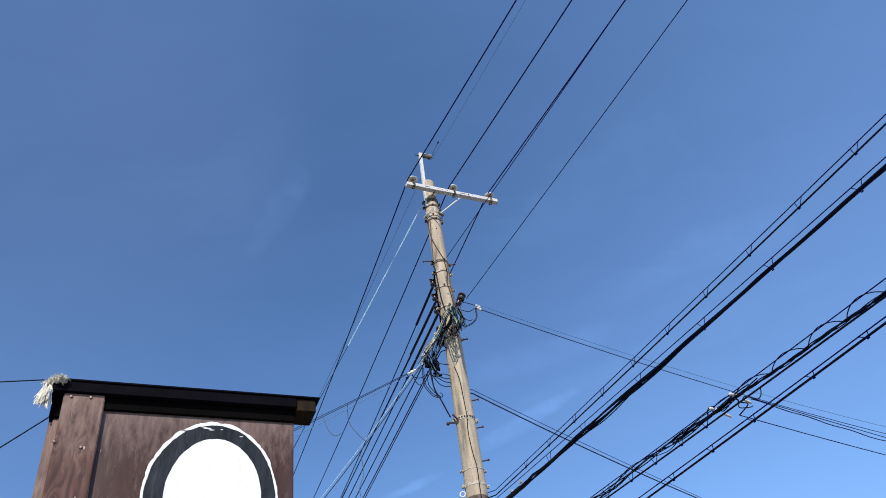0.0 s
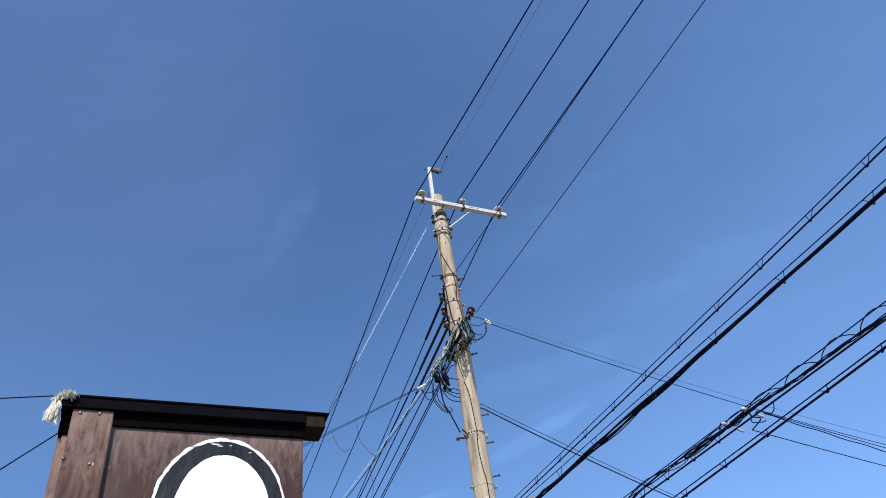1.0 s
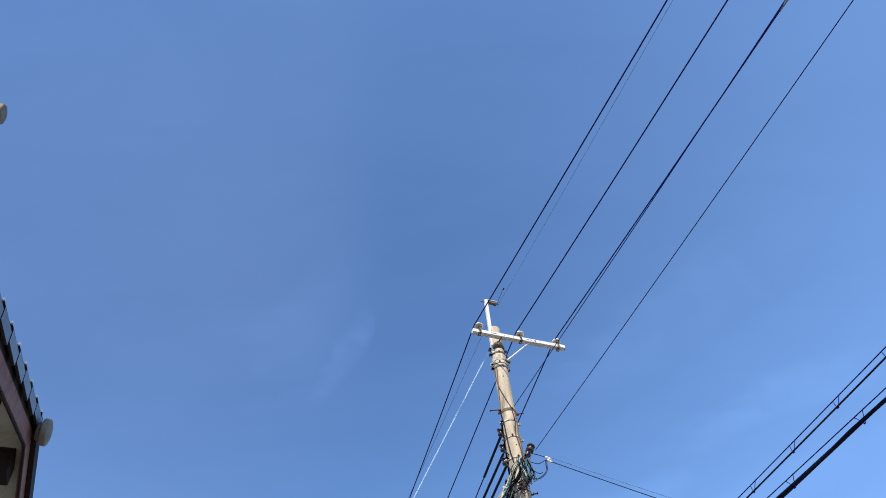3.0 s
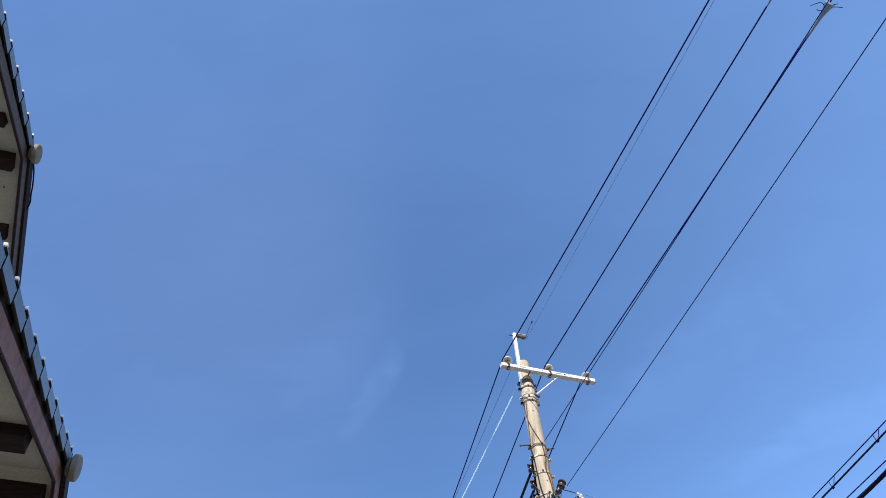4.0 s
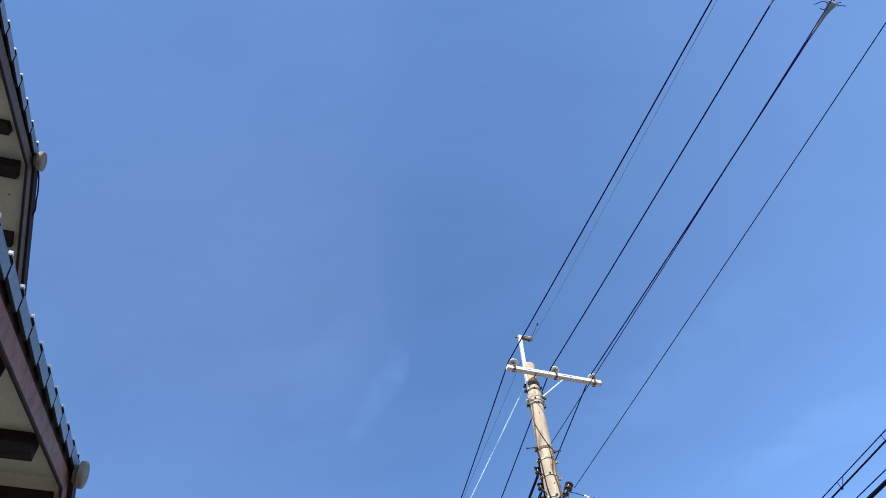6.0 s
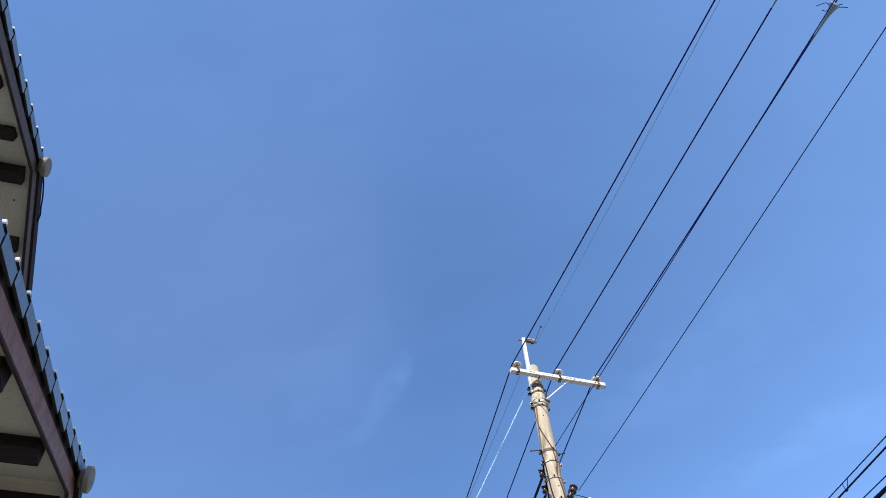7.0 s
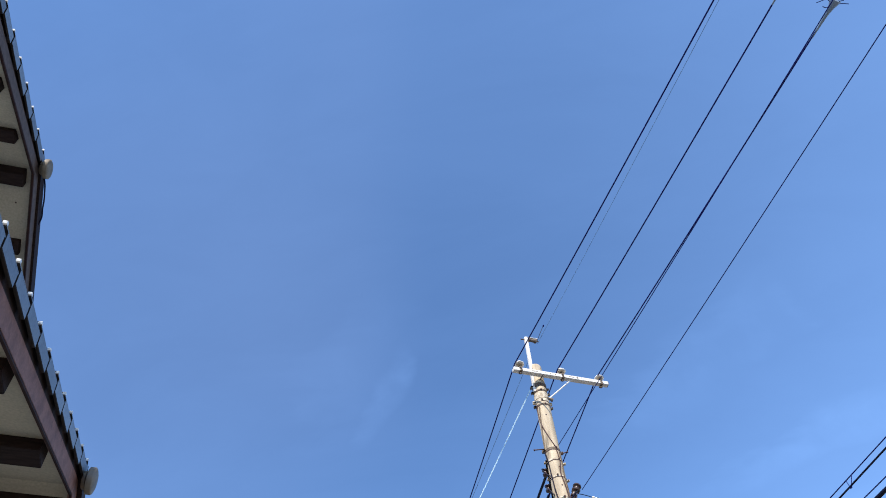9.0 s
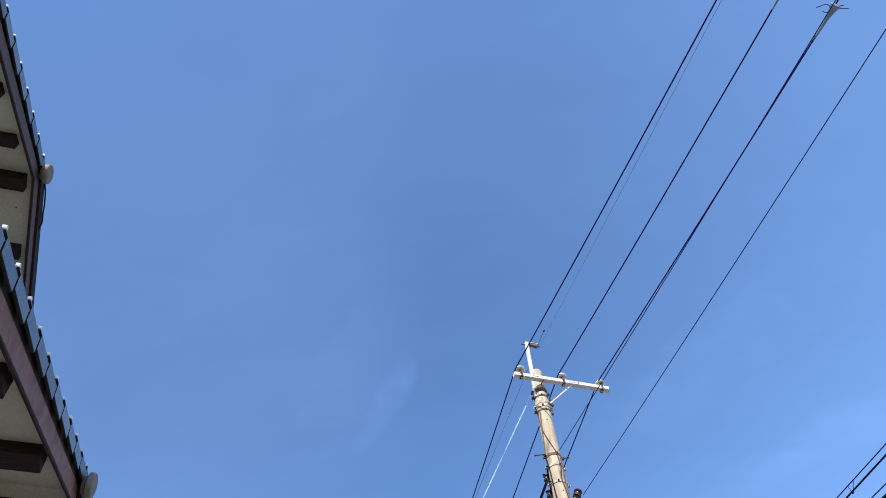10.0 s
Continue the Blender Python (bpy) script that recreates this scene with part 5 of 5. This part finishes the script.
for e, bend in ((-side * 0.17 + along * 0.13 + Z * 0.01, 0.01), (side * 0.17 + along * 0.04 + Z * 0.01, 0.05), (side * 0.10 + along * 0.03 - Z * 0.02, -0.02), (-side * 0.05 + along * 0.16 - Z * 0.06, 0.01)):
    b = bmesh.new()
    tube(b, arc([along * 0.07, e * 0.5 + along * (0.035 + bend), e], 5), 0.0042, 6)
    part("tail", b, M_WIRE, spacer, "bent wire tail")

SPAN2 = ((0.239, 8.587, 9.873), 149.82, 0.420)
cover2 = thing("line_cover", "grey plastic line cover on the middle high-voltage wire", "line fitting", at=on_span(SPAN2, 5.82))
b = bmesh.new()
lathe(b, [(-0.04, 0.009), (0.03, 0.0115), (0.15, 0.015), (0.25, 0.021), (0.32, 0.036), (0.37, 0.054), (0.40, 0.060), (0.41, 0.030)], Vector((0, 0, 0)), (on_span(SPAN2, 6.0) - on_span(SPAN2, 5.0)).normalized(), 12)
part("sleeve", b, M_COVER, cover2, "pale grey flared cover")

# ---- the signboard with its small roof ----
BD = Vector((0.9008, 0.4342, 0))
BN = Vector((0.4342, -0.9008, 0))
BP = Vector((-0.976, 1.630, 0.0))
sign = thing("signboard", "dark brown wooden signboard with a black roof edge and painted emblem", "signboard", at=BP)
sturn = Matrix((BD, -BN, Z)).transposed().to_4x4()


def sp(u, off, z):
    """A place on the signboard, from its origin: along the face, out of it, up."""
    return BD * u + BN * off + Z * z


def sign_block(name, u0, u1, o0, o1, z0, z1, m, label="", bevel=0.003):
    b = bmesh.new()
    block(b, (u1 - u0, abs(o1 - o0), z1 - z0), Matrix.Translation(sp((u0 + u1) / 2, (o0 + o1) / 2, (z0 + z1) / 2)) @ sturn, bevel)
    return part(name, b, m, sign, label)


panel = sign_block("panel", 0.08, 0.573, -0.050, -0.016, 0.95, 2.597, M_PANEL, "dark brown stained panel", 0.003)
sign_block("side_board", -0.015, 0.080, -0.060, -0.021, 0.0, 2.545, M_EDGEBOARD, "reddish brown board behind the plank", 0.009)
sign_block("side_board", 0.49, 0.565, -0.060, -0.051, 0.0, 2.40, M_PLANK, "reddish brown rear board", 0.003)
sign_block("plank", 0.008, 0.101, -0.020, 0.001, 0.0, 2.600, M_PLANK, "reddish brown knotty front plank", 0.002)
sign_block("roof_sheet", -0.022, 0.638, -0.075, 0.013, 2.6285, 2.634, M_ROOFMETAL, "flat black metal roof", 0.001)
sign_block("header", -0.020, 0.575, -0.072, 0.0095, 2.6005, 2.628, M_ROOFMETAL, "black header under the roof sheet", 0.001)
sign_block("roof_board", 0.576, 0.628, -0.072, 0.006, 2.5915, 2.628, M_ROOFWOOD, "brown board end under the roof sheet", 0.002)
sign_block("end_cap", -0.017, 0.007, -0.062, -0.0205, 2.546, 2.600, M_BLACK, "black end cap over the side board", 0.002)
# black strip on the panel stands for the roof overhang's shadow
sign_block("eave_shadow", 0.103, 0.574, -0.017, -0.008, 2.566, 2.5995, M_BLACK, "black strip for the shadow under the roof edge", 0.002)
for u, z in ((0.025, 2.590), (0.069, 2.591), (0.009, 2.469), (0.068, 2.458)):
    b = bmesh.new()
    lathe(b, [(0, 0.0042), (0.0012, 0.0042), (0.0026, 0.0028), (0.0029, 0.0)], sp(u, 0.0012, z), BN, 12)
    part("screw", b, M_SCREW, sign, "rusty screw head")


def blob(name, uc, zc, rx, rz, off, m, seed, rough, label, parent):
    """A painted round shape with a hand-brushed edge."""
    out = []
    for k in range(150):
        a = 2 * math.pi * k / 150
        w = 1 + rough * (noise.noise(Vector((math.cos(a) * 6, math.sin(a) * 6, seed))) + 0.6 * noise.noise(Vector((math.cos(a) * 19, math.sin(a) * 19, seed))))
        out.append((uc + rx * w * math.cos(a), zc + rz * w * math.sin(a)))
    b = bmesh.new()
    prism(b, out, BN * off, BD, Z, -BN, 0.0016)
    return part(name, b, m, parent, label)


ring = blob("emblem_edge", 0.3725, 2.352, 0.1602, 0.2022, -0.0145, M_WHITEPAINT, 1.0, 0.022, "white painted edge of the emblem", panel)
blob("emblem_ground", 0.3725, 2.349, 0.154, 0.195, -0.0132, M_DARKPAINT, 2.0, 0.012, "charcoal painted round of the emblem", panel)
blob("emblem_centre", 0.3775, 2.350, 0.1145, 0.156, -0.0119, M_WHITEPAINT, 3.0, 0.010, "white painted centre of the emblem", panel)

for u, z, ru, rz in ((0.350, 2.5345, 0.010, 0.0016), (0.362, 2.5305, 0.007, 0.0012), (0.341, 2.5375, 0.006, 0.0010), (0.388, 2.5330, 0.003, 0.0010),
                     (0.437, 2.5165, 0.004, 0.0008), (0.300, 2.5260, 0.006, 0.0009)):
    blob("brush_fleck", u, z, ru, rz, -0.0125, M_WHITEPAINT, u * 50, 0.55, "white brush fleck on the emblem", panel)

# frayed fibre on the roof corner and two cords
random.seed(5)
b = bmesh.new()


def lock(base, way, ln, count, tight):
    """One matted lock of fibres that leave a point together and curl apart."""
    side_ = way.orthogonal().normalized()
    for k in range(count):
        a = random.uniform(0, 2 * math.pi)
        off = (side_ * math.cos(a) + way.cross(side_) * math.sin(a)) * tight * random.uniform(0.2, 1.0)
        f = random.uniform(0.55, 1.0)
        p0 = base + off * 0.5
        p1 = p0 + way * ln * 0.45 * f + off * 0.6
        p2 = p0 + way * ln * 0.8 * f + off * random.uniform(0.6, 1.8) + Vector((random.uniform(-1, 1), random.uniform(-1, 1), random.uniform(-1, 0.4))) * tight * 0.5
        p3 = p2 + way * ln * 0.25 * f + Vector((random.uniform(-1, 1), random.uniform(-1, 1), -random.uniform(0, 1.2))) * tight * 0.7
        tube(b, arc([p0, p1, p2, p3], 2), random.uniform(0.0003, 0.0007), 3, False)


# matted locks over the corner
for k in range(52):
    u = random.uniform(-0.034, 0.006)
    lock(sp(u, random.uniform(-0.018, 0.020), 2.631 - 0.10 * max(0.0, -0.010 - u)), sp(random.uniform(-1.0, 0.9), random.uniform(-0.6, 1.0), random.uniform(-0.7, 0.35)).normalized(), random.uniform(0.007, 0.015), 34, random.uniform(0.003, 0.006))
# thin locks hanging from them
for k in range(17):
    f = random.random()
    lock(sp(random.uniform(-0.040, -0.022), random.uniform(-0.014, 0.016), 2.622 - random.uniform(0, 0.012)), sp(random.uniform(-0.35, 0.12), random.uniform(-0.2, 0.2), -1.0).normalized(), 0.018 + 0.040 * f, 30, random.uniform(0.0018, 0.004))
b.transform(Matrix.Translation(BP))
solo("frayed_rope", b, M_FIBRE, "frayed white rope fibre caught on the roof corner", "rope")
for p, q, far, lab in ((sp(-0.040, 0.0, 2.632), sp(-0.135, 0.0, 2.622), 1.25, "thin dark cord tied from the signboard to the house"),
                       (sp(-0.005, -0.03, 2.560), sp(-0.104, -0.03, 2.471), 1.05, "thin dark cord slanting down from the signboard")):
    d = (q - p).normalized()
    ln = (q - p).length
    b = bmesh.new()
    tube(b, [BP + p + d * far * k / 12 + Z * (-0.02 * math.sin(math.pi * k / 12)) for k in range(13)], 0.0016, 6)
    solo("cord", b, M_CABLE, lab, "cord", "cords on the signboard")
